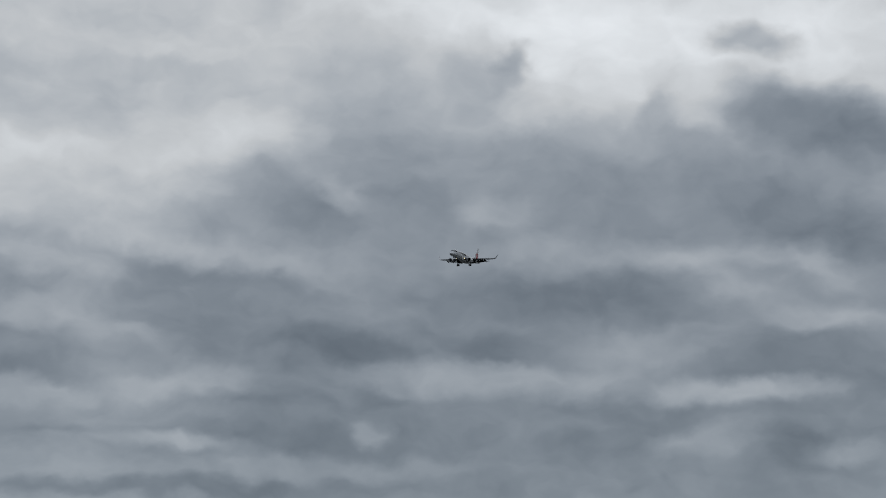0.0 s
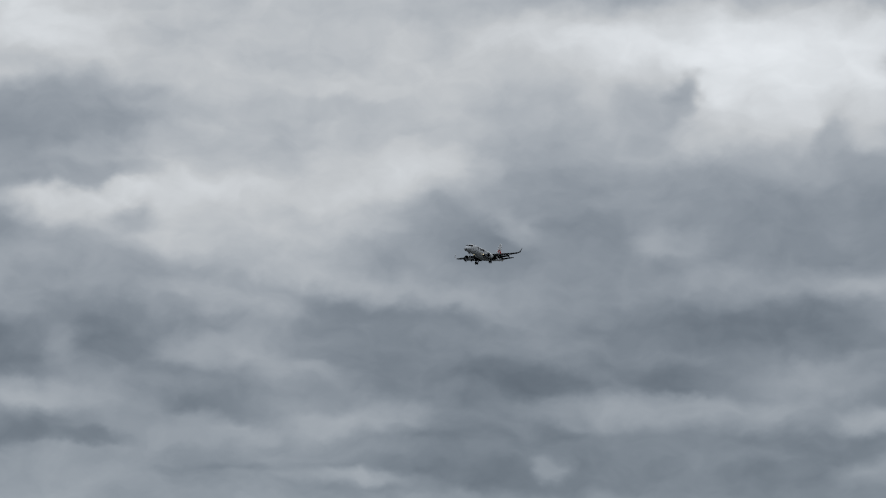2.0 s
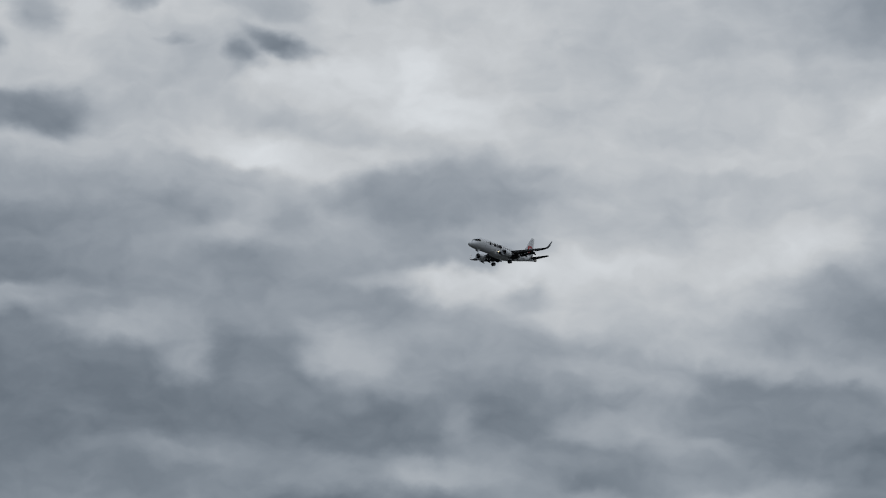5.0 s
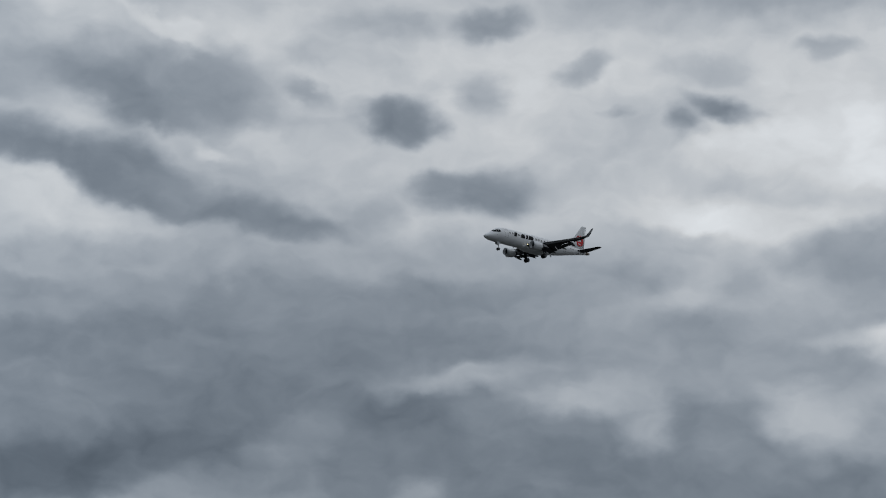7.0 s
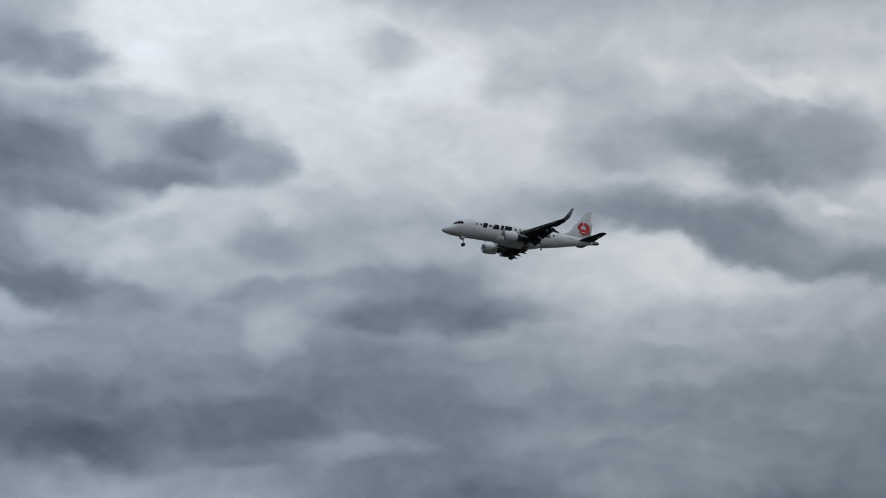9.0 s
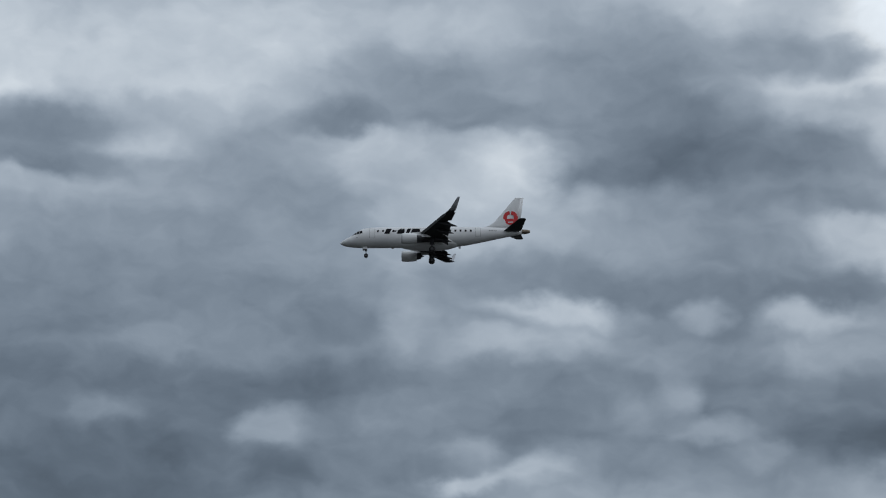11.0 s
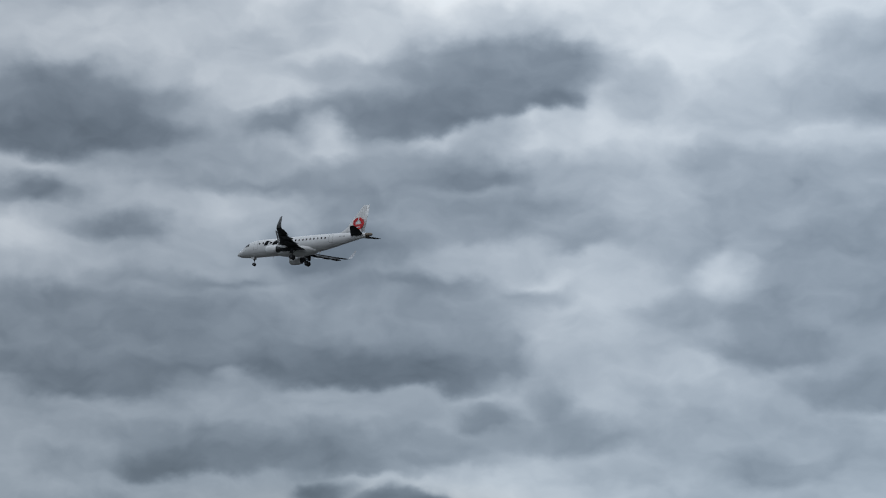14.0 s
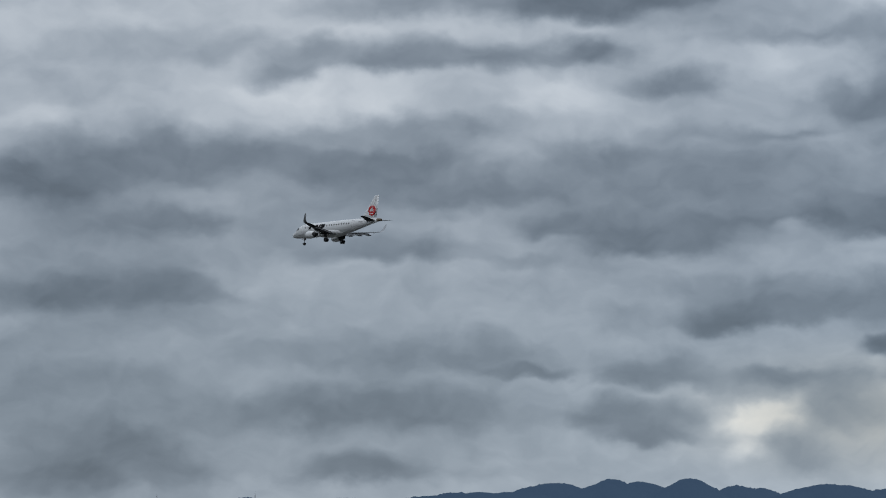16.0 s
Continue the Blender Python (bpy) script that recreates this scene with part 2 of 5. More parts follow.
cloud(118.9, 13.8, 0.46, 0.75, -1, 0.683, 0.693)
cloud(121.6, 11.8, 3.69, 1.20, -23, 0.548, 0.567)
cloud(123.6, 10.8, 3.06, 0.90, -16, 0.522, 0.501)
cloud(120.7, 14.4, 1.09, 0.90, -1, 0.839, 0.937)
cloud(123.0, 13.7, 2.63, 1.13, -17, 0.497, 0.522)
cloud(124.8, 13.3, 1.55, 0.90, -2, 0.506, 0.513)
cloud(121.5, 15.8, 1.25, 0.45, -7, 0.718, 0.712)
cloud(103.0, 10.6, 3.37, 0.90, 2, 0.791, 0.778)
cloud(101.5, 10.1, 0.92, 0.45, 3, 0.683, 0.674)
cloud(120.4, 9.7, 4.58, 0.90, -1, 0.705, 0.757)
cloud(116.2, 10.3, 3.06, 0.60, 0, 0.641, 0.644)
cloud(106.2, 10.0, 3.82, 0.75, -6, 0.675, 0.745)
cloud(114.7, 9.2, 2.29, 0.60, 0, 0.548, 0.545)
cloud(116.5, 9.2, 4.11, 0.78, 2, 0.485, 0.491)
cloud(118.8, 9.4, 1.83, 0.68, -0, 0.497, 0.508)
cloud(122.3, 9.5, 1.83, 0.60, -16, 0.598, 0.584)
cloud(103.2, 8.2, 2.43, 0.90, 2, 0.675, 0.664)
cloud(106.7, 9.4, 3.96, 0.68, -6, 0.556, 0.523)
cloud(109.7, 8.7, 2.28, 0.60, -9, 0.564, 0.563)
cloud(108.1, 8.1, 3.95, 0.60, -7, 0.539, 0.527)
cloud(110.7, 7.7, 2.58, 0.48, -4, 0.481, 0.466)
cloud(114.4, 7.9, 2.43, 0.38, -10, 0.531, 0.516)
cloud(115.0, 7.6, 1.52, 0.42, -10, 0.481, 0.471)
cloud(102.2, 7.3, 1.82, 0.75, -6, 0.556, 0.500)
cloud(104.3, 7.7, 1.21, 0.45, 2, 0.662, 0.688)
cloud(118.8, 7.6, 3.34, 0.60, -0, 0.641, 0.650)
deck()
cloud(120.3, 7.9, 1.82, 0.45, -0, 0.590, 0.607)
cloud(123.4, 8.4, 2.43, 0.45, -1, 0.692, 0.685)
cloud(122.9, 7.2, 2.58, 0.72, -6, 0.506, 0.494)
cloud(124.1, 6.6, 1.82, 0.45, -1, 0.514, 0.488)
cloud(115.0, 6.8, 4.54, 0.53, 0, 0.705, 0.677)
cloud(121.1, 6.4, 3.03, 0.45, -0, 0.683, 0.703)
cloud(105.1, 6.5, 3.78, 0.60, 2, 0.662, 0.691)
cloud(110.2, 6.4, 0.91, 0.42, -29, 0.556, 0.552)
cloud(112.1, 6.5, 0.61, 0.27, 1, 0.581, 0.573)
cloud(113.5, 5.6, 7.55, 0.38, 1, 0.607, 0.556)
cloud(123.3, 5.7, 2.27, 0.45, -0, 0.556, 0.543)
cloud(102.9, 5.4, 2.27, 0.23, 2, 0.577, 0.562)
cloud(106.3, 5.0, 1.96, 0.30, -7, 0.683, 0.696)
cloud(113.5, 5.0, 5.74, 0.45, 1, 0.548, 0.531)
cloud(120.3, 4.9, 1.66, 0.75, 20, 0.607, 0.628)
cloud(120.3, 4.5, 1.36, 0.45, 0, 0.539, 0.553)
cloud(111.2, 5.2, 0.53, 0.27, 1, 0.624, 0.629)
cloud(107.4, 4.3, 7.54, 0.38, 1, 0.607, 0.621)
cloud(105.9, 3.7, 6.03, 0.30, 1, 0.506, 0.507)
cloud(118.0, 4.0, 6.03, 0.38, 0, 0.590, 0.553)
cloud(124.0, 4.8, 1.36, 0.45, -0, 0.641, 0.637)
cloud(102.6, 17.8, 7.90, 0.60, 1, 0.788, 0.792)
cloud(94.8, 17.5, 3.94, 0.75, 4, 0.853, 0.895)
cloud(103.0, 16.6, 5.49, 0.90, -2, 0.715, 0.792)
cloud(95.2, 15.5, 2.34, 0.45, 3, 0.818, 0.832)
cloud(94.4, 13.4, 1.86, 1.05, 3, 0.715, 0.699)
cloud(97.9, 14.6, 3.26, 0.75, 2, 0.638, 0.626)
cloud(100.2, 14.9, 0.93, 0.38, -18, 0.702, 0.698)
cloud(103.0, 14.3, 2.48, 1.05, 1, 0.810, 0.775)
cloud(105.2, 15.0, 1.71, 0.30, 1, 0.758, 0.752)
cloud(97.2, 12.9, 3.09, 0.45, 2, 0.681, 0.654)
cloud(100.4, 12.4, 5.08, 0.38, 2, 0.836, 0.874)
cloud(106.3, 13.2, 2.01, 0.90, 0, 0.853, 0.861)
cloud(95.1, 11.6, 1.69, 0.45, -7, 0.621, 0.605)
cloud(100.0, 11.8, 0.77, 0.45, 2, 0.681, 0.616)
deck()
cloud(103.1, 11.6, 3.99, 0.90, 1, 0.758, 0.804)
cloud(97.4, 10.7, 3.06, 0.60, 2, 0.681, 0.668)
cloud(95.0, 10.1, 1.37, 0.75, 2, 0.749, 0.745)
cloud(99.4, 10.3, 3.06, 0.60, 2, 0.621, 0.649)
cloud(102.8, 9.6, 2.29, 0.60, -4, 0.702, 0.710)
cloud(96.7, 9.3, 1.22, 0.45, 2, 0.638, 0.636)
cloud(95.4, 8.3, 2.58, 0.75, 2, 0.520, 0.496)
cloud(99.3, 8.5, 1.82, 0.68, -14, 0.520, 0.515)
cloud(98.2, 8.4, 0.76, 0.60, -48, 0.621, 0.629)
cloud(102.2, 8.4, 1.37, 0.60, 1, 0.681, 0.678)
cloud(102.2, 7.2, 1.97, 0.53, -19, 0.545, 0.534)
cloud(101.0, 7.5, 1.21, 0.30, 1, 0.579, 0.560)
cloud(97.7, 7.0, 1.82, 0.45, 2, 0.715, 0.702)
cloud(94.7, 7.0, 1.36, 0.38, 2, 0.587, 0.584)
cloud(95.2, 6.1, 3.78, 0.53, 2, 0.487, 0.478)
cloud(98.8, 6.0, 1.21, 0.23, 1, 0.520, 0.510)
cloud(104.7, 7.2, 1.52, 0.60, 1, 0.630, 0.590)
cloud(101.3, 6.2, 1.51, 0.38, 1, 0.638, 0.640)
cloud(103.6, 5.7, 3.78, 0.30, 1, 0.596, 0.616)
cloud(96.9, 5.4, 3.02, 0.30, 1, 0.638, 0.634)
cloud(75.4, 20.5, 3.21, 0.60, 4, 0.752, 0.773)
cloud(77.5, 20.3, 1.12, 0.30, -16, 0.849, 0.857)
cloud(73.3, 20.2, 1.28, 0.60, 5, 0.736, 0.757)
cloud(76.8, 19.0, 3.18, 1.20, -1, 0.587, 0.644)
cloud(79.2, 18.8, 1.11, 0.90, -7, 0.619, 0.637)
cloud(74.2, 19.6, 1.92, 0.60, 5, 0.640, 0.714)
cloud(81.2, 19.8, 1.92, 0.60, 2, 0.744, 0.745)
cloud(80.9, 18.8, 0.79, 0.30, -28, 0.661, 0.656)
cloud(83.5, 20.8, 2.09, 0.60, 1, 0.694, 0.690)
cloud(86.2, 21.0, 1.13, 0.45, 1, 0.578, 0.572)
cloud(79.6, 17.7, 0.95, 0.38, -7, 0.778, 0.791)
cloud(78.5, 17.3, 0.94, 0.23, -17, 0.794, 0.801)
cloud(80.4, 17.3, 1.42, 0.60, 2, 0.752, 0.756)
cloud(74.9, 16.7, 3.14, 0.75, -8, 0.505, 0.523)
cloud(77.3, 15.8, 2.66, 0.68, -12, 0.513, 0.530)
deck()
cloud(80.0, 15.5, 2.34, 0.60, -8, 0.521, 0.506)
cloud(81.4, 15.1, 1.25, 0.38, 2, 0.558, 0.557)
cloud(74.2, 15.6, 1.09, 0.53, -21, 0.837, 0.845)
cloud(73.1, 15.7, 0.94, 0.60, 4, 0.811, 0.816)
cloud(76.2, 15.1, 1.40, 0.23, -5, 0.736, 0.711)
cloud(82.8, 16.2, 0.94, 0.60, 2, 0.736, 0.733)
cloud(83.6, 18.1, 1.19, 0.63, 1, 0.546, 0.535)
cloud(74.3, 14.2, 3.10, 0.60, 4, 0.661, 0.680)
cloud(78.1, 14.2, 3.88, 0.53, 3, 0.653, 0.669)
cloud(83.6, 14.5, 3.11, 0.60, 1, 0.682, 0.661)
cloud(82.9, 13.3, 5.41, 0.75, 1, 0.578, 0.549)
cloud(74.4, 12.8, 2.78, 0.60, 3, 0.578, 0.606)
cloud(82.9, 11.9, 3.38, 0.75, 6, 0.505, 0.514)
cloud(77.5, 11.8, 3.84, 0.75, 3, 0.538, 0.527)
cloud(73.7, 12.0, 1.38, 0.60, 3, 0.505, 0.497)
cloud(74.8, 10.7, 0.92, 0.30, 3, 0.611, 0.623)
cloud(79.4, 10.6, 3.06, 0.68, 2, 0.489, 0.479)
cloud(81.3, 9.9, 1.68, 0.45, 12, 0.538, 0.541)
cloud(83.7, 10.1, 1.53, 0.72, 11, 0.449, 0.447)
cloud(76.9, 9.2, 3.35, 0.75, 2, 0.441, 0.427)
cloud(74.4, 8.5, 2.28, 0.90, 3, 0.433, 0.386)
cloud(80.7, 9.2, 1.37, 0.38, 2, 0.570, 0.569)
cloud(82.2, 8.6, 1.52, 0.38, 1, 0.546, 0.526)
cloud(64.4, 20.9, 4.51, 1.80, 4, 0.839, 0.877)
cloud(67.2, 18.6, 3.17, 1.35, 3, 0.781, 0.810)
cloud(65.6, 21.4, 0.97, 0.60, -16, 0.732, 0.727)
cloud(62.6, 18.1, 0.95, 0.53, 4, 0.609, 0.619)
cloud(69.5, 20.7, 1.29, 0.90, 2, 0.723, 0.726)
cloud(71.6, 20.5, 1.60, 1.05, 2, 0.682, 0.694)
cloud(72.5, 18.8, 1.91, 1.05, 1, 0.609, 0.630)
cloud(75.2, 19.0, 2.39, 0.75, -15, 0.513, 0.552)
cloud(78.1, 18.8, 1.59, 1.05, -1, 0.561, 0.585)
cloud(76.5, 18.1, 1.11, 0.45, -0, 0.521, 0.531)
cloud(72.4, 17.0, 2.67, 0.75, -4, 0.545, 0.548)
cloud(74.9, 16.6, 1.73, 0.60, -20, 0.505, 0.510)
deck()
cloud(76.2, 17.0, 1.26, 0.60, -20, 0.521, 0.528)
cloud(77.3, 21.3, 2.90, 0.60, -5, 0.723, 0.740)
cloud(77.0, 20.4, 1.44, 0.24, -25, 0.823, 0.841)
cloud(73.0, 16.1, 2.35, 0.45, -7, 0.814, 0.832)
cloud(74.9, 15.3, 2.49, 0.53, -12, 0.798, 0.803)
cloud(65.5, 16.1, 3.91, 0.60, 3, 0.670, 0.677)
cloud(66.3, 15.3, 2.65, 0.45, 3, 0.529, 0.525)
cloud(67.6, 14.5, 3.42, 0.63, 2, 0.449, 0.442)
cloud(65.3, 14.0, 1.55, 0.45, 3, 0.457, 0.454)
cloud(63.4, 14.5, 0.93, 0.90, 3, 0.617, 0.619)
cloud(65.3, 13.1, 2.78, 0.45, 3, 0.505, 0.504)
cloud(70.2, 13.7, 1.86, 0.60, 2, 0.617, 0.616)
cloud(64.2, 12.0, 3.07, 0.75, 3, 0.465, 0.458)
cloud(66.5, 11.6, 1.84, 0.45, 2, 0.473, 0.470)
cloud(63.3, 11.1, 1.23, 0.45, 3, 0.433, 0.442)
cloud(63.0, 13.3, 0.62, 0.45, 3, 0.650, 0.635)
cloud(69.5, 12.6, 1.54, 0.60, 2, 0.577, 0.577)
cloud(71.2, 12.1, 1.08, 0.45, -9, 0.529, 0.529)
cloud(72.6, 11.8, 1.54, 0.23, 1, 0.521, 0.524)
cloud(70.3, 11.1, 2.30, 0.45, 1, 0.577, 0.580)
cloud(65.0, 10.5, 1.84, 0.38, 7, 0.585, 0.588)
cloud(71.9, 10.4, 3.06, 0.60, 1, 0.505, 0.501)
cloud(68.8, 9.5, 2.74, 0.75, 1, 0.418, 0.410)
cloud(65.5, 9.4, 1.83, 0.60, 2, 0.473, 0.469)
cloud(74.2, 10.6, 3.06, 0.60, 1, 0.513, 0.537)
cloud(26.2, 20.5, 5.62, 1.05, 3, 0.747, 0.878)
cloud(24.0, 19.5, 0.64, 1.35, 4, 0.794, 0.839)
cloud(22.5, 18.7, 1.27, 0.90, 4, 0.709, 0.747)
cloud(22.9, 16.7, 1.88, 1.50, 4, 0.709, 0.773)
cloud(31.3, 20.5, 2.41, 0.75, 1, 0.724, 0.774)
cloud(36.7, 20.5, 3.21, 0.90, -0, 0.709, 0.763)
cloud(27.1, 18.5, 3.17, 1.05, 3, 0.628, 0.640)
cloud(30.3, 17.8, 2.21, 0.90, 2, 0.601, 0.620)
cloud(34.6, 19.0, 2.86, 0.68, 0, 0.510, 0.523)
cloud(34.3, 17.8, 3.16, 0.53, 0, 0.495, 0.476)
deck()
cloud(38.3, 19.1, 1.91, 0.60, -1, 0.628, 0.646)
cloud(39.1, 17.6, 2.84, 0.75, -1, 0.540, 0.581)
cloud(28.7, 16.3, 3.45, 0.75, 2, 0.540, 0.541)
cloud(33.0, 17.0, 1.26, 0.38, 1, 0.639, 0.637)
cloud(25.7, 15.1, 2.34, 0.75, 3, 0.601, 0.628)
cloud(28.0, 14.9, 3.11, 0.75, 2, 0.518, 0.543)
cloud(31.9, 15.8, 2.34, 0.60, 1, 0.563, 0.615)
cloud(36.7, 16.1, 2.35, 0.60, -0, 0.548, 0.547)
cloud(37.4, 15.0, 3.11, 0.75, -0, 0.518, 0.510)
cloud(23.4, 14.7, 1.55, 0.75, 3, 0.609, 0.630)
cloud(22.8, 13.4, 1.24, 0.60, 3, 0.563, 0.573)
cloud(28.4, 13.4, 2.78, 0.60, 2, 0.540, 0.564)
cloud(32.0, 13.2, 1.85, 0.45, 1, 0.590, 0.656)
cloud(34.3, 13.5, 2.32, 0.60, 1, 0.450, 0.410)
cloud(37.8, 13.2, 2.16, 0.60, -0, 0.540, 0.547)
cloud(26.6, 12.3, 2.31, 0.45, 2, 0.594, 0.592)
cloud(29.7, 11.9, 2.00, 0.38, 1, 0.628, 0.691)
cloud(23.9, 11.4, 0.92, 0.45, 3, 0.670, 0.667)
cloud(26.6, 11.2, 3.07, 0.60, 2, 0.525, 0.507)
cloud(30.5, 10.9, 2.14, 0.60, 1, 0.473, 0.467)
cloud(32.8, 11.5, 1.84, 0.60, 1, 0.465, 0.461)
cloud(39.0, 11.8, 3.07, 0.90, -0, 0.428, 0.434)
cloud(36.2, 11.1, 1.38, 0.53, 0, 0.540, 0.563)
cloud(37.4, 9.6, 3.81, 1.35, 0, 0.377, 0.380)
cloud(40.5, 10.9, 0.77, 0.45, -1, 0.616, 0.606)
cloud(32.0, 10.0, 0.76, 0.38, 1, 0.655, 0.653)
cloud(29.7, 9.6, 1.83, 0.60, 1, 0.533, 0.535)
cloud(25.9, 10.0, 2.29, 0.60, 2, 0.571, 0.569)
cloud(22.7, 10.0, 0.92, 0.90, 3, 0.678, 0.743)
cloud(24.0, 9.0, 1.98, 0.60, 2, 0.571, 0.608)
cloud(27.2, 8.5, 2.28, 0.45, 2, 0.571, 0.584)
cloud(32.8, 8.8, 1.83, 0.60, 1, 0.450, 0.460)
cloud(29.8, 8.3, 1.37, 0.45, 1, 0.601, 0.609)
cloud(40.0, 21.3, 4.03, 1.35, 6, 0.698, 0.745)
cloud(45.6, 21.8, 4.05, 0.75, 4, 0.674, 0.708)
deck()
cloud(59.4, 22.2, 4.87, 1.65, -1, 0.850, 0.918)
cloud(61.8, 20.5, 2.41, 0.90, -1, 0.817, 0.840)
cloud(49.7, 22.0, 3.24, 0.90, 3, 0.568, 0.629)
cloud(55.5, 22.2, 1.62, 0.90, 1, 0.674, 0.692)
cloud(44.9, 20.4, 3.53, 1.05, 4, 0.518, 0.530)
cloud(51.0, 21.0, 3.71, 1.35, 2, 0.479, 0.522)
cloud(55.1, 21.0, 2.09, 0.90, 1, 0.541, 0.559)
cloud(57.0, 20.6, 1.28, 0.60, 0, 0.587, 0.590)
cloud(40.0, 18.4, 2.38, 0.90, 6, 0.549, 0.566)
cloud(42.7, 19.4, 1.59, 0.53, 5, 0.471, 0.468)
cloud(46.2, 19.4, 2.55, 0.60, 4, 0.471, 0.476)
cloud(51.7, 19.4, 3.19, 1.20, 2, 0.418, 0.464)
cloud(52.3, 18.3, 2.53, 1.05, 2, 0.403, 0.401)
cloud(49.9, 17.8, 1.58, 0.75, 3, 0.441, 0.429)
cloud(55.5, 18.3, 2.38, 0.90, 1, 0.464, 0.464)
cloud(49.8, 18.8, 0.95, 0.45, 3, 0.491, 0.498)
cloud(60.2, 18.9, 2.07, 0.90, -1, 0.494, 0.494)
cloud(59.1, 17.8, 2.37, 0.60, -0, 0.479, 0.478)
cloud(61.9, 18.1, 1.42, 0.75, -1, 0.587, 0.601)
cloud(56.9, 19.5, 1.75, 0.45, 0, 0.666, 0.669)
cloud(58.8, 19.6, 0.96, 0.53, -0, 0.753, 0.757)
cloud(40.9, 17.3, 2.52, 0.90, 5, 0.518, 0.539)
cloud(44.7, 18.5, 1.59, 0.60, 4, 0.674, 0.681)
cloud(43.2, 18.0, 0.95, 0.90, 5, 0.698, 0.708)
cloud(47.3, 18.0, 1.11, 0.90, 3, 0.834, 0.846)
cloud(45.8, 16.8, 2.51, 1.05, 4, 0.753, 0.756)
cloud(47.1, 16.1, 2.35, 0.75, 3, 0.706, 0.697)
cloud(44.1, 16.1, 1.25, 1.20, 4, 0.646, 0.668)
cloud(49.1, 17.0, 0.94, 0.60, 3, 0.646, 0.647)
cloud(41.0, 15.5, 3.12, 0.75, 5, 0.549, 0.567)
cloud(40.7, 14.4, 2.80, 0.60, 5, 0.494, 0.505)
cloud(42.7, 13.7, 2.01, 0.60, 4, 0.479, 0.473)
cloud(41.7, 12.1, 3.08, 0.75, 4, 0.425, 0.403)
cloud(40.2, 13.2, 1.54, 0.60, 5, 0.510, 0.491)
cloud(44.6, 13.8, 0.77, 1.20, 4, 0.627, 0.624)
deck()
cloud(56.0, 17.1, 2.83, 0.60, 1, 0.487, 0.484)
cloud(47.8, 15.1, 2.65, 0.60, 3, 0.525, 0.516)
cloud(50.8, 14.6, 2.64, 0.75, -8, 0.471, 0.461)
cloud(53.9, 15.6, 2.34, 0.75, 2, 0.525, 0.527)
cloud(54.8, 14.6, 2.64, 0.68, 1, 0.456, 0.455)
cloud(57.1, 14.6, 1.55, 0.75, 1, 0.464, 0.463)
cloud(57.4, 16.2, 1.41, 0.45, 1, 0.698, 0.699)
cloud(61.3, 16.8, 1.88, 0.60, -1, 0.769, 0.777)
cloud(59.6, 16.3, 1.25, 0.45, -0, 0.698, 0.702)
cloud(62.2, 16.0, 1.41, 0.60, -1, 0.587, 0.591)
cloud(60.2, 15.3, 2.18, 0.60, -0, 0.674, 0.689)
cloud(58.7, 14.4, 1.24, 0.45, 0, 0.549, 0.551)
cloud(62.2, 14.7, 1.24, 0.45, -0, 0.572, 0.578)
cloud(48.8, 14.2, 2.33, 0.38, -5, 0.729, 0.733)
cloud(47.9, 13.4, 2.63, 0.60, 3, 0.682, 0.683)
cloud(52.1, 13.9, 0.93, 0.45, 2, 0.549, 0.525)
cloud(52.7, 14.0, 0.70, 0.38, 2, 0.619, 0.622)
cloud(55.7, 13.9, 1.86, 0.45, 1, 0.674, 0.688)
cloud(56.3, 13.1, 3.09, 0.75, 1, 0.603, 0.597)
cloud(61.0, 13.5, 2.01, 0.60, 0, 0.587, 0.590)
cloud(62.9, 13.8, 0.77, 0.75, -0, 0.706, 0.698)
cloud(51.7, 13.0, 1.54, 0.60, 2, 0.568, 0.567)
cloud(46.3, 12.1, 3.08, 0.75, 3, 0.502, 0.496)
cloud(44.5, 11.4, 2.45, 0.60, 4, 0.533, 0.531)
cloud(40.9, 10.8, 0.92, 0.68, 14, 0.603, 0.606)
cloud(48.0, 11.1, 2.30, 0.75, 3, 0.464, 0.456)
cloud(52.0, 11.9, 0.77, 0.75, 22, 0.619, 0.623)
cloud(51.0, 11.4, 0.92, 0.75, 2, 0.549, 0.550)
cloud(54.0, 11.8, 1.23, 0.75, 2, 0.494, 0.493)
cloud(57.1, 11.9, 2.61, 0.60, 1, 0.464, 0.454)
cloud(61.0, 12.3, 2.62, 0.60, 0, 0.525, 0.528)
cloud(53.0, 10.9, 1.38, 0.38, 2, 0.595, 0.595)
cloud(57.9, 10.6, 2.75, 0.90, 1, 0.373, 0.360)
cloud(61.7, 11.1, 2.30, 0.75, 0, 0.410, 0.410)
cloud(62.1, 10.3, 1.83, 0.45, 0, 0.464, 0.463)
deck()
cloud(46.4, 10.2, 0.92, 0.60, 3, 0.627, 0.680)
cloud(43.8, 9.9, 3.05, 0.60, 4, 0.456, 0.451)
cloud(40.5, 9.6, 1.53, 0.75, 4, 0.418, 0.406)
cloud(48.1, 9.8, 0.92, 0.45, 3, 0.698, 0.704)
cloud(46.4, 9.6, 1.22, 0.27, 3, 0.706, 0.714)
cloud(51.0, 10.1, 1.53, 0.60, 2, 0.510, 0.504)
cloud(54.1, 10.3, 0.92, 0.45, 2, 0.587, 0.589)
cloud(15.0, 18.8, 5.56, 1.65, 4, 0.778, 0.913)
cloud(21.4, 19.0, 1.43, 0.75, 1, 0.664, 0.675)
cloud(23.5, 17.4, 3.15, 1.20, 1, 0.724, 0.768)
cloud(25.1, 19.2, 1.59, 0.60, 0, 0.671, 0.687)
cloud(12.1, 17.2, 1.89, 0.90, 4, 0.641, 0.658)
cloud(17.1, 16.8, 2.36, 0.90, 3, 0.559, 0.648)
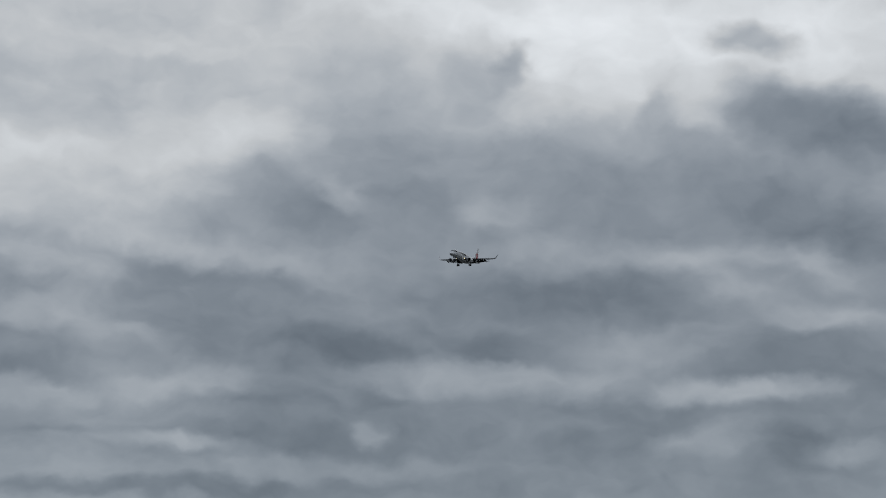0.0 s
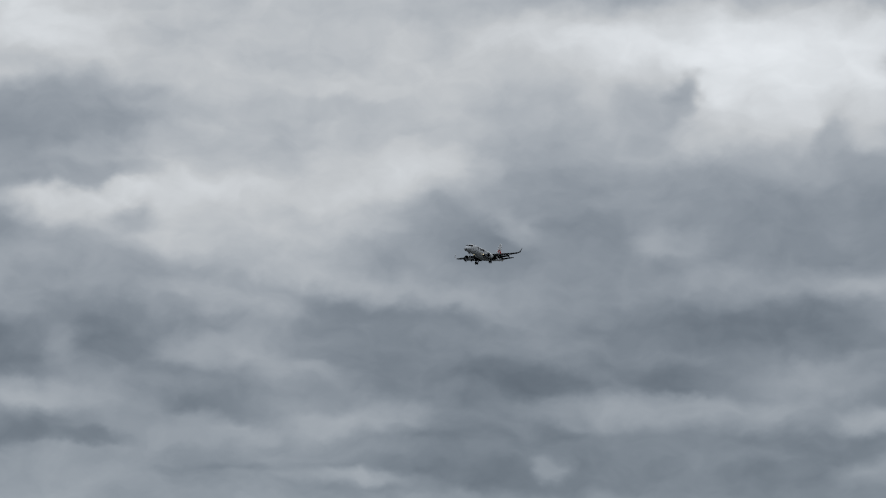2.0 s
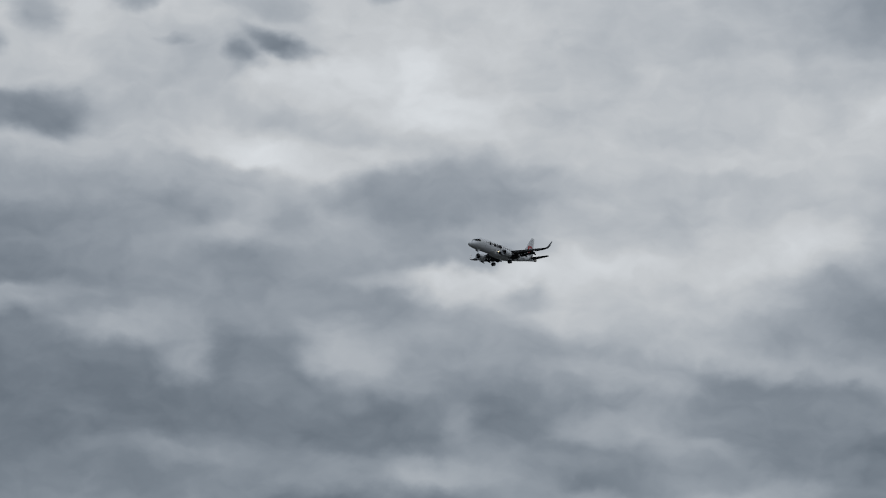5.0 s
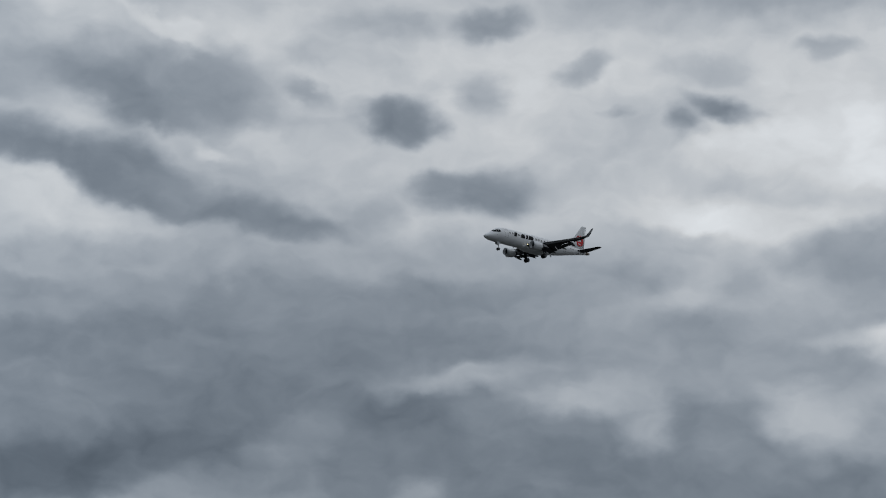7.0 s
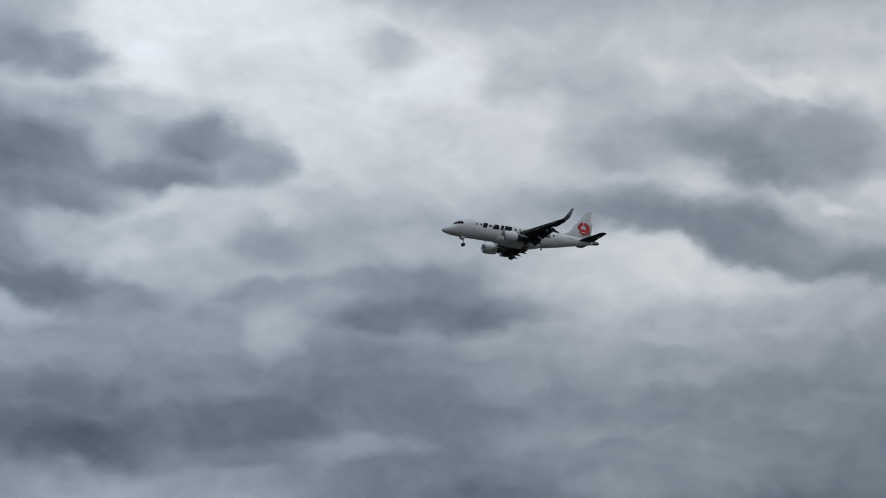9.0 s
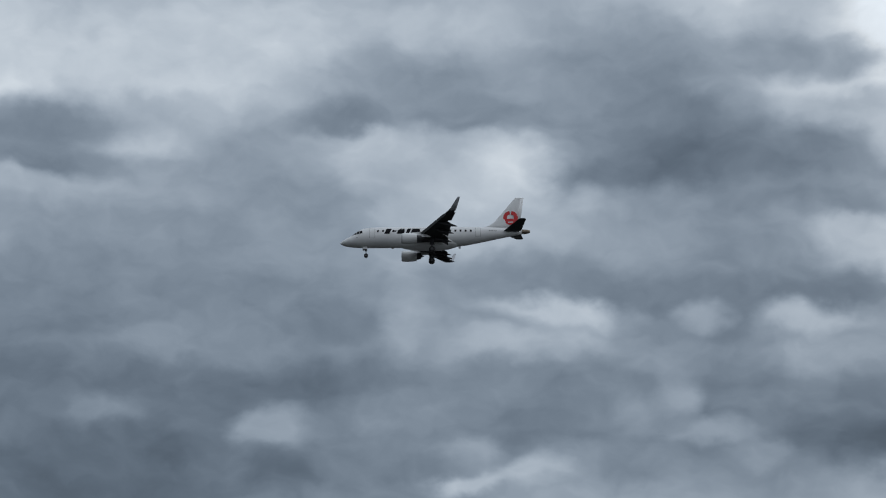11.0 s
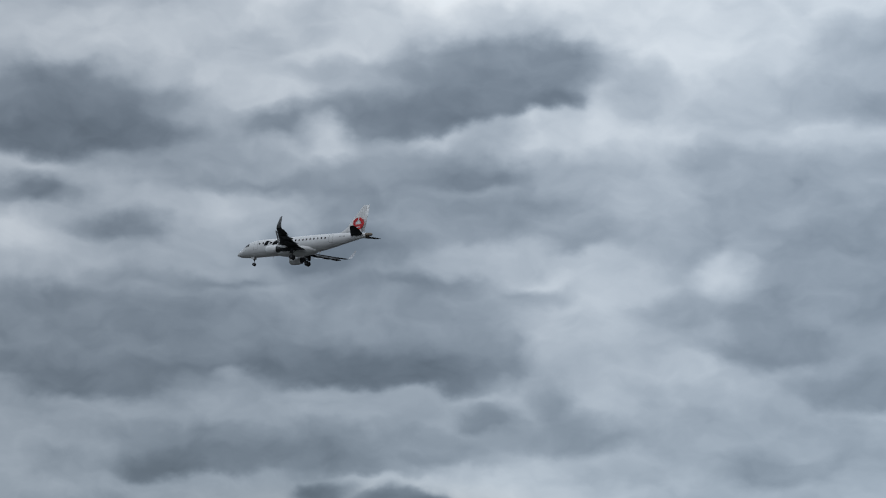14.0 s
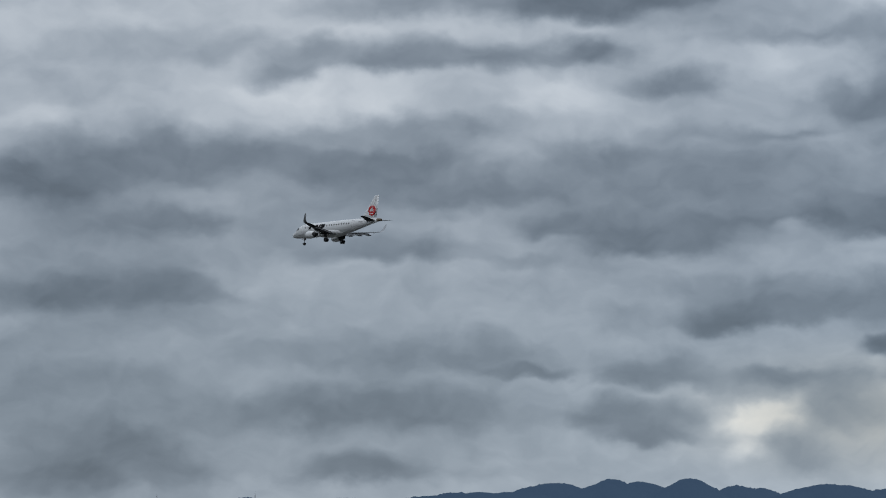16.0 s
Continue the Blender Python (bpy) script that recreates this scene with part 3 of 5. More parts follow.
cloud(13.6, 16.3, 1.57, 0.60, 4, 0.596, 0.609)
cloud(18.0, 15.7, 2.81, 0.75, 7, 0.456, 0.488)
cloud(15.2, 14.9, 3.42, 0.63, 6, 0.398, 0.418)
cloud(12.6, 14.9, 1.40, 0.60, 4, 0.456, 0.463)
cloud(18.3, 15.0, 1.25, 0.38, 2, 0.419, 0.407)
cloud(20.7, 15.1, 1.56, 0.90, 1, 0.641, 0.639)
cloud(23.8, 15.1, 2.03, 1.05, 1, 0.656, 0.663)
cloud(26.2, 16.2, 1.57, 0.90, 0, 0.615, 0.633)
cloud(12.0, 13.7, 0.77, 0.38, 4, 0.679, 0.673)
cloud(16.3, 14.0, 1.08, 0.53, 3, 0.615, 0.651)
cloud(18.3, 14.4, 0.93, 0.45, 2, 0.679, 0.686)
cloud(14.5, 13.5, 2.32, 0.45, 3, 0.522, 0.537)
cloud(17.9, 13.1, 2.78, 0.75, 2, 0.559, 0.575)
cloud(13.0, 12.5, 2.31, 0.60, 3, 0.503, 0.501)
cloud(16.9, 12.2, 3.08, 0.60, 2, 0.478, 0.481)
cloud(12.8, 11.1, 2.61, 0.68, 3, 0.412, 0.442)
cloud(16.2, 10.9, 1.84, 0.38, 2, 0.641, 0.647)
cloud(19.2, 11.4, 1.38, 0.45, 2, 0.522, 0.515)
cloud(21.5, 11.9, 0.92, 0.90, 1, 0.671, 0.640)
cloud(23.6, 11.6, 1.23, 0.75, 1, 0.540, 0.585)
cloud(24.6, 12.7, 2.31, 0.90, 1, 0.559, 0.554)
cloud(13.9, 10.0, 3.05, 0.60, 2, 0.470, 0.440)
deck()
cloud(17.7, 9.8, 1.53, 0.38, 2, 0.559, 0.579)
cloud(20.0, 10.0, 1.37, 0.75, 1, 0.626, 0.665)
cloud(13.6, 8.2, 2.89, 0.98, 2, 0.387, 0.391)
cloud(16.2, 8.9, 1.52, 0.75, 2, 0.514, 0.523)
cloud(18.5, 8.8, 1.83, 0.60, 2, 0.615, 0.653)
cloud(21.4, 9.3, 1.22, 0.60, 1, 0.551, 0.560)
cloud(23.9, 9.5, 1.83, 0.75, 1, 0.492, 0.517)
cloud(24.2, 8.4, 1.98, 0.60, 1, 0.441, 0.476)
cloud(21.6, 7.9, 1.37, 0.45, 1, 0.664, 0.688)
cloud(17.5, 7.7, 1.52, 0.45, 2, 0.578, 0.596)
cloud(13.3, 6.8, 2.27, 0.38, 2, 0.551, 0.560)
cloud(16.3, 6.8, 0.91, 0.38, 2, 0.441, 0.439)
cloud(18.1, 7.0, 0.91, 0.60, 1, 0.514, 0.526)
cloud(19.7, 6.9, 0.76, 0.53, 1, 0.656, 0.673)
cloud(23.2, 7.2, 1.82, 0.53, 1, 0.615, 0.633)
cloud(27.0, 7.4, 2.27, 0.60, 0, 0.522, 0.480)
cloud(30.3, 8.0, 1.67, 0.53, -0, 0.626, 0.611)
cloud(33.5, 6.9, 1.97, 0.45, -0, 0.709, 0.693)
cloud(33.6, 18.5, 2.38, 0.90, -2, 0.478, 0.484)
cloud(31.7, 16.1, 3.13, 0.75, -2, 0.514, 0.543)
cloud(32.4, 13.9, 3.87, 1.05, -1, 0.478, 0.479)
cloud(28.5, 11.5, 2.30, 0.90, -0, 0.507, 0.536)
cloud(33.9, 12.0, 2.31, 1.05, -1, 0.456, 0.419)
cloud(29.3, 9.5, 3.81, 0.75, -0, 0.463, 0.476)
cloud(31.6, 10.8, 3.83, 0.90, -1, 0.441, 0.433)
cloud(33.8, 9.0, 2.28, 1.20, -1, 0.390, 0.396)
cloud(32.2, 10.0, 0.69, 0.33, -1, 0.604, 0.633)
cloud(13.0, 16.8, 1.57, 0.90, 1, 0.717, 0.727)
cloud(5.9, 16.6, 3.92, 0.90, 3, 0.657, 0.690)
cloud(9.8, 16.6, 1.57, 0.60, 2, 0.643, 0.649)
cloud(15.8, 15.8, 3.59, 0.83, 3, 0.432, 0.475)
cloud(17.7, 16.4, 2.35, 0.45, -0, 0.468, 0.496)
cloud(14.9, 14.9, 2.96, 0.42, 2, 0.403, 0.426)
cloud(12.2, 15.8, 1.88, 0.45, 1, 0.584, 0.603)
cloud(4.5, 15.0, 2.34, 0.45, 3, 0.511, 0.515)
deck()
cloud(5.6, 14.0, 3.10, 0.63, 3, 0.396, 0.401)
cloud(10.7, 14.4, 1.55, 0.45, 2, 0.475, 0.465)
cloud(11.6, 14.2, 0.62, 0.45, 1, 0.620, 0.600)
cloud(12.2, 13.7, 0.46, 0.18, 1, 0.717, 0.725)
cloud(7.6, 13.4, 1.85, 0.45, 2, 0.475, 0.528)
cloud(16.6, 14.2, 0.93, 0.45, 0, 0.584, 0.600)
cloud(18.5, 14.1, 0.70, 0.68, 20, 0.702, 0.699)
cloud(15.9, 13.1, 1.85, 0.45, 0, 0.439, 0.443)
cloud(9.9, 12.7, 3.08, 0.45, 2, 0.547, 0.470)
cloud(4.0, 12.5, 1.23, 0.45, 3, 0.453, 0.409)
cloud(3.7, 11.6, 1.23, 0.53, 3, 0.628, 0.564)
cloud(6.1, 11.2, 2.30, 0.45, 2, 0.566, 0.554)
cloud(16.2, 11.7, 3.84, 0.90, 0, 0.511, 0.522)
cloud(8.5, 10.4, 3.06, 0.45, 2, 0.547, 0.469)
cloud(17.0, 10.8, 2.30, 0.45, 0, 0.576, 0.618)
cloud(21.1, 11.4, 1.23, 1.05, 29, 0.613, 0.619)
cloud(4.7, 9.6, 2.29, 0.53, 2, 0.468, 0.450)
cloud(7.7, 9.0, 3.81, 0.53, 2, 0.432, 0.423)
cloud(14.6, 9.6, 3.05, 0.45, 0, 0.518, 0.557)
cloud(12.6, 8.3, 3.04, 0.60, 1, 0.411, 0.392)
cloud(10.8, 7.6, 3.49, 0.38, 1, 0.382, 0.377)
cloud(7.8, 7.8, 1.37, 0.45, 1, 0.403, 0.424)
cloud(4.8, 8.1, 2.28, 0.60, 2, 0.446, 0.427)
cloud(16.6, 8.2, 1.37, 0.53, 0, 0.461, 0.460)
cloud(4.2, 7.1, 1.06, 0.45, 2, 0.493, 0.522)
cloud(9.3, 7.6, 0.53, 0.27, 1, 0.576, 0.600)
cloud(11.6, 6.8, 4.54, 0.42, 1, 0.569, 0.590)
cloud(7.8, 6.1, 1.81, 0.60, 1, 0.468, 0.485)
cloud(8.8, 5.3, 2.27, 0.42, 1, 0.411, 0.411)
cloud(4.5, 6.0, 1.51, 0.60, 2, 0.511, 0.502)
cloud(5.2, 5.2, 1.51, 0.60, 1, 0.540, 0.521)
cloud(13.9, 5.8, 2.27, 0.60, 1, 0.511, 0.504)
cloud(16.3, 6.5, 0.91, 0.38, 0, 0.453, 0.392)
cloud(19.9, 6.8, 0.76, 0.42, -20, 0.613, 0.651)
cloud(18.5, 6.2, 3.03, 0.60, 0, 0.547, 0.521)
deck()
cloud(21.1, 7.8, 1.52, 0.27, -0, 0.657, 0.676)
cloud(23.8, 5.2, 1.51, 0.60, -0, 0.511, 0.510)
cloud(20.0, 5.0, 2.26, 0.38, -0, 0.628, 0.614)
cloud(13.9, 4.6, 1.81, 0.30, 1, 0.687, 0.704)
cloud(11.6, 4.5, 0.60, 0.27, 1, 0.368, 0.360)
cloud(7.9, 4.6, 1.81, 0.38, 1, 0.584, 0.554)
cloud(-9.0, 13.1, 3.86, 0.75, 2, 0.629, 0.640)
cloud(-11.1, 13.1, 1.24, 0.60, 2, 0.665, 0.667)
cloud(-7.5, 12.6, 3.85, 0.53, 1, 0.539, 0.548)
cloud(-4.4, 11.9, 1.23, 0.45, 1, 0.503, 0.473)
cloud(-11.1, 10.5, 1.53, 0.45, 2, 0.662, 0.666)
cloud(-9.0, 10.9, 0.77, 0.30, 1, 0.647, 0.650)
cloud(-2.8, 11.4, 2.30, 0.60, 0, 0.705, 0.725)
cloud(-7.4, 9.7, 4.58, 0.83, 1, 0.404, 0.414)
cloud(-11.0, 8.9, 2.28, 0.75, 1, 0.376, 0.369)
cloud(-8.2, 7.9, 3.04, 0.60, 1, 0.425, 0.427)
cloud(-5.9, 8.5, 1.37, 0.45, 1, 0.539, 0.544)
cloud(-1.3, 9.6, 2.29, 0.90, -0, 0.446, 0.387)
cloud(-10.4, 7.0, 1.82, 0.45, 1, 0.482, 0.482)
cloud(-9.9, 6.1, 3.02, 0.60, 1, 0.390, 0.386)
cloud(-6.9, 6.1, 1.51, 0.45, 0, 0.411, 0.397)
cloud(-2.5, 6.3, 3.78, 0.90, -0, 0.567, 0.598)
cloud(-9.6, 4.6, 3.77, 0.75, 0, 0.503, 0.494)
cloud(-4.3, 4.4, 4.53, 0.75, 0, 0.539, 0.569)
cloud(-8.8, 2.9, 4.52, 0.60, 0, 0.475, 0.466)
cloud(-1.3, 2.0, 3.76, 0.60, -0, 0.503, 0.518)
cloud(-2.1, 1.3, 1.96, 0.45, -0, 0.418, 0.416)
cloud(-9.6, 1.4, 3.76, 0.75, -0, 0.425, 0.410)
cloud(-3.5, 15.0, 1.56, 0.75, 3, 0.682, 0.672)
cloud(3.3, 14.9, 5.45, 0.75, 1, 0.443, 0.445)
cloud(4.1, 14.0, 4.34, 0.68, 1, 0.393, 0.386)
cloud(-1.3, 13.8, 2.79, 0.60, 2, 0.493, 0.498)
cloud(15.0, 14.7, 3.11, 0.53, 13, 0.429, 0.433)
cloud(12.2, 14.0, 0.77, 0.53, -31, 0.674, 0.694)
cloud(9.6, 13.7, 1.39, 0.60, -1, 0.543, 0.557)
deck()
cloud(0.2, 12.3, 4.62, 0.53, 1, 0.436, 0.449)
cloud(-3.4, 12.5, 1.23, 0.45, 2, 0.507, 0.512)
cloud(-2.8, 11.5, 1.84, 0.45, 2, 0.667, 0.688)
cloud(3.3, 11.2, 1.84, 0.68, 1, 0.711, 0.687)
cloud(0.7, 11.3, 1.23, 0.45, 1, 0.616, 0.620)
cloud(8.8, 12.3, 3.39, 0.45, -0, 0.565, 0.641)
cloud(12.3, 11.1, 2.45, 0.60, -1, 0.429, 0.427)
cloud(6.4, 11.6, 1.38, 0.45, 0, 0.443, 0.438)
cloud(8.8, 10.7, 1.84, 0.45, -0, 0.536, 0.579)
cloud(16.5, 10.7, 1.99, 0.45, -2, 0.623, 0.629)
cloud(-2.0, 10.4, 2.29, 0.45, 2, 0.543, 0.515)
cloud(0.7, 10.3, 1.53, 0.45, 1, 0.507, 0.497)
cloud(-2.7, 9.5, 2.29, 0.45, 1, 0.443, 0.434)
cloud(1.1, 8.8, 3.80, 0.60, 1, 0.457, 0.429)
cloud(-0.8, 8.1, 1.82, 0.30, 1, 0.550, 0.519)
cloud(8.0, 9.2, 3.81, 0.75, -0, 0.478, 0.455)
cloud(14.1, 9.2, 3.05, 0.90, -1, 0.500, 0.507)
cloud(3.1, 7.9, 1.21, 0.42, 0, 0.407, 0.417)
cloud(5.7, 7.5, 2.73, 0.53, 0, 0.407, 0.372)
cloud(13.0, 7.7, 3.49, 0.53, -1, 0.386, 0.375)
cloud(-1.2, 7.1, 2.27, 0.45, 1, 0.471, 0.427)
cloud(9.5, 7.3, 1.82, 0.45, -0, 0.543, 0.541)
cloud(2.6, 6.9, 2.27, 0.23, 0, 0.507, 0.510)
cloud(8.0, 6.7, 3.79, 0.45, -0, 0.565, 0.552)
cloud(12.6, 6.7, 3.79, 0.53, -1, 0.579, 0.558)
cloud(-1.2, 5.8, 4.53, 0.75, 1, 0.525, 0.557)
cloud(3.4, 6.0, 1.51, 0.60, 0, 0.543, 0.549)
cloud(8.0, 5.4, 1.66, 0.53, -0, 0.407, 0.400)
cloud(11.0, 5.5, 2.57, 0.60, -1, 0.443, 0.440)
cloud(14.8, 5.7, 2.27, 0.60, -1, 0.507, 0.499)
cloud(4.9, 5.4, 0.91, 0.38, 0, 0.478, 0.500)
cloud(-1.1, 4.3, 5.28, 0.75, 0, 0.471, 0.452)
cloud(2.3, 3.9, 1.06, 0.21, 0, 0.418, 0.413)
cloud(4.9, 3.6, 0.90, 0.45, -0, 0.429, 0.423)
cloud(6.4, 4.0, 1.21, 0.60, -0, 0.478, 0.493)
deck()
cloud(9.5, 3.5, 2.26, 0.45, -0, 0.478, 0.488)
cloud(16.3, 4.4, 2.26, 0.75, -1, 0.711, 0.714)
cloud(15.5, 3.0, 3.01, 0.90, -1, 0.726, 0.747)
cloud(11.8, 4.4, 1.06, 0.27, 9, 0.393, 0.385)
cloud(13.6, 4.0, 1.66, 0.57, 9, 0.407, 0.398)
cloud(14.8, 4.1, 0.75, 0.38, -11, 0.407, 0.402)
cloud(13.2, 3.2, 0.90, 0.21, -1, 0.436, 0.423)
cloud(8.5, 2.6, 1.20, 0.30, 10, 0.711, 0.703)
cloud(10.7, 2.8, 1.20, 0.60, -0, 0.500, 0.496)
cloud(18.5, 3.0, 1.20, 0.45, 9, 0.450, 0.442)
cloud(14.0, 2.5, 0.75, 0.23, -1, 0.429, 0.415)
cloud(-1.8, 2.9, 4.52, 0.75, 0, 0.443, 0.408)
cloud(4.9, 2.6, 2.26, 0.45, -0, 0.450, 0.449)
cloud(0.7, 1.1, 1.20, 0.30, -0, 0.539, 0.539)
cloud(5.9, 3.8, 1.81, 0.60, -1, 0.439, 0.444)
cloud(8.2, 2.5, 1.13, 0.42, -1, 0.772, 0.753)
cloud(7.8, 1.8, 0.60, 0.45, 29, 0.705, 0.716)
cloud(9.5, 1.8, 1.05, 0.60, -1, 0.503, 0.506)
cloud(9.0, 3.6, 1.36, 0.27, -1, 0.425, 0.443)
cloud(5.5, 2.1, 1.35, 0.30, -1, 0.439, 0.432)
close_deck()
grey = wnode("ShaderNodeSeparateXYZ")
WL.new(state, grey.inputs[0])
tone = grey.outputs[2]
# the clouds' own texture: banks, shreds, and puffs with paler seams between them
bank = wnoise(wvec("MULTIPLY", stirred, (0.7, 1.2, 1.0)), 0.42, 5.0, 0.5)
shred = wnoise(wvec("MULTIPLY", stirred, (0.8, 1.3, 1.0)), 1.3, 4.0, 0.5)
puffs = wnode("ShaderNodeTexVoronoi")
puffs.feature = "SMOOTH_F1"
puffs.inputs["Scale"].default_value, puffs.inputs["Smoothness"].default_value = 0.75, 0.6
puffs.inputs["Detail"].default_value, puffs.inputs["Roughness"].default_value = 2.0, 0.5
WL.new(wvec("MULTIPLY", stirred, (0.75, 1.25, 1.0)), puffs.inputs["Vector"])
for texture, amount, middle in ((bank, BANK, 0.5), (shred, SHRED, 0.5), (puffs, PUFF, 0.45)):
    tone = wmath("ADD", tone, wmath("MULTIPLY_ADD", texture.outputs[0], amount, -middle * amount))
# from the grey to its light; thick cloud is blue-grey, thin cloud nearly white
power = wmath("POWER", tone, 2.2)
radiance = wnode("ShaderNodeCombineXYZ")
for socket in radiance.inputs:
    WL.new(power, socket)
radiance = radiance.outputs[0]
bright = wnode("ShaderNodeMapRange")
WL.new(tone, bright.inputs["Value"])
bright.inputs["From Min"].default_value, bright.inputs["From Max"].default_value = 0.4, 0.85
tint = wvec("MULTIPLY_ADD", bright.outputs[0], (0.15, 0.0, -0.20), (0.81, 1.0, 1.24))
nishita = wnode("ShaderNodeTexSky")
nishita.sky_type, nishita.sun_disc = "NISHITA", False
nishita.sun_elevation, nishita.sun_rotation = radians(SUN_EL), radians(SUN_AZ)
clear = wnode("ShaderNodeBackground")
WL.new(nishita.outputs[0], clear.inputs[0])
clear.inputs[1].default_value = 0.06
overcast = wnode("ShaderNodeBackground")
# colder cloud over the middle of the arc, warmer greys in the murk near the horizon
cold = wnode("ShaderNodeMapRange")
cold.interpolation_type = "SMOOTHSTEP"
WL.new(wmath("ABSOLUTE", wmath("SUBTRACT", u_deg, 40.0)), cold.inputs["Value"])
cold.inputs["From Min"].default_value, cold.inputs["From Max"].default_value = 8.0, 45.0
cold.inputs["To Min"].default_value, cold.inputs["To Max"].default_value = 1.0, 0.0
murk = wnode("ShaderNodeMapRange")
murk.interpolation_type = "SMOOTHSTEP"
WL.new(v_deg, murk.inputs["Value"])
murk.inputs["From Min"].default_value, murk.inputs["From Max"].default_value = 2.0, 9.0
murk.inputs["To Min"].default_value, murk.inputs["To Max"].default_value = 1.0, 0.0
# the far, sunlit sky seen through the gaps low down is cream
cream = wnode("ShaderNodeMapping")
cream.vector_type = "TEXTURE"
cream.inputs["Location"].default_value, cream.inputs["Scale"].default_value = (13.0, 2.6, 0.0), (10.0, 2.6, 1.0)
WL.new(uv, cream.inputs[0])
glint = wnode("ShaderNodeMapRange")
glint.interpolation_type = "SMOOTHSTEP"
WL.new(wvec("LENGTH", cream.outputs[0], None), glint.inputs["Value"])
glint.inputs["To Min"].default_value, glint.inputs["To Max"].default_value = 1.0, 0.0
thin = wmath("MULTIPLY", glint.outputs[0], bright.outputs[0])
hue = wvec("MULTIPLY_ADD", cold.outputs[0], (-0.05, 0.0, 0.045), wvec("MULTIPLY_ADD", murk.outputs[0], (-0.02, 0.0, 0.01), (1.0, 1.0, 1.0)))
hue = wvec("MULTIPLY_ADD", thin, (0.27, 0.06, -0.22), hue)
WL.new(wvec("MULTIPLY", wvec("MULTIPLY", radiance, tint), hue), overcast.inputs[0])
# an overcast sky is brighter towards the zenith
lift = wnode("ShaderNodeMapRange")
lift.interpolation_type = "SMOOTHSTEP"
WL.new(v_deg, lift.inputs["Value"])
lift.inputs["From Min"].default_value, lift.inputs["From Max"].default_value = 26.0, 75.0
lift.inputs["To Min"].default_value, lift.inputs["To Max"].default_value = 1.0, 2.0
WL.new(lift.outputs[0], overcast.inputs[1])
blend = wnode("ShaderNodeMixShader")
blend.inputs[0].default_value = 0.96
WL.new(clear.outputs[0], blend.inputs[1])
WL.new(overcast.outputs[0], blend.inputs[2])
WL.new(blend.outputs[0], wnode("ShaderNodeOutputWorld").inputs[0])
scene.world = world

sun = new("sun", bpy.data.lights.new("sun", "SUN"))
sun.data.energy, sun.data.angle, sun.data.color = 0.3, radians(25), (1.0, 0.975, 0.94)
sx, sy = math.sin(radians(SUN_AZ)), math.cos(radians(SUN_AZ))
sun.matrix_world = look((600 * sx, 600 * sy, 600 * math.tan(radians(SUN_EL))), (0, 0, 0))

# ---- materials ----


def material(name, colour, rough=0.5, metal=0.0, vary=0.12, scale=1.5, bump=0.0, fine_scale=14.0, coat=0.0, glow=None, shine=0.5):
    """A surface with stains at a large and grain at a small scale."""
    m = bpy.data.materials.new(name)
    m.use_nodes = True
    nt = m.node_tree
    b = nt.nodes["Principled BSDF"]
    co = nt.nodes.new("ShaderNodeTexCoord").outputs["Object"]
    big, small = nt.nodes.new("ShaderNodeTexNoise"), nt.nodes.new("ShaderNodeTexNoise")
    big.inputs["Scale"].default_value, big.inputs["Detail"].default_value = scale, 5
    small.inputs["Scale"].default_value, small.inputs["Detail"].default_value = fine_scale, 4
    mixed = nt.nodes.new("ShaderNodeMath")
    mixed.operation = "MULTIPLY_ADD"
    nt.links.new(co, big.inputs["Vector"])
    nt.links.new(co, small.inputs["Vector"])
    nt.links.new(big.outputs[0], mixed.inputs[0])
    mixed.inputs[1].default_value = 0.65
    half = nt.nodes.new("ShaderNodeMath")
    half.operation = "MULTIPLY"
    half.inputs[1].default_value = 0.35
    nt.links.new(small.outputs[0], half.inputs[0])
    nt.links.new(half.outputs[0], mixed.inputs[2])
    r = nt.nodes.new("ShaderNodeValToRGB")
    r.color_ramp.elements[0].position, r.color_ramp.elements[1].position = 0.3, 0.7
    r.color_ramp.elements[0].color = (*[c * (1 - vary) for c in colour], 1)
    r.color_ramp.elements[1].color = (*[min(1, c * (1 + vary)) for c in colour], 1)
    nt.links.new(mixed.outputs[0], r.inputs[0])
    nt.links.new(r.outputs[0], b.inputs["Base Color"])
    rr = nt.nodes.new("ShaderNodeMapRange")
    rr.inputs["To Min"].default_value, rr.inputs["To Max"].default_value = rough * 0.8, min(1, rough * 1.2)
    nt.links.new(small.outputs[0], rr.inputs["Value"])
    nt.links.new(rr.outputs[0], b.inputs["Roughness"])
    b.inputs["Metallic"].default_value = metal
    b.inputs["Coat Weight"].default_value = coat
    b.inputs["Specular IOR Level"].default_value = shine
    if bump:
        bn = nt.nodes.new("ShaderNodeBump")
        bn.inputs["Strength"].default_value = bump
        bn.inputs["Distance"].default_value = 0.05
        nt.links.new(small.outputs[0], bn.inputs["Height"])
        nt.links.new(bn.outputs[0], b.inputs["Normal"])
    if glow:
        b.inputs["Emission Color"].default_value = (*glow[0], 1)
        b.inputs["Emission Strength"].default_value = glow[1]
    return m


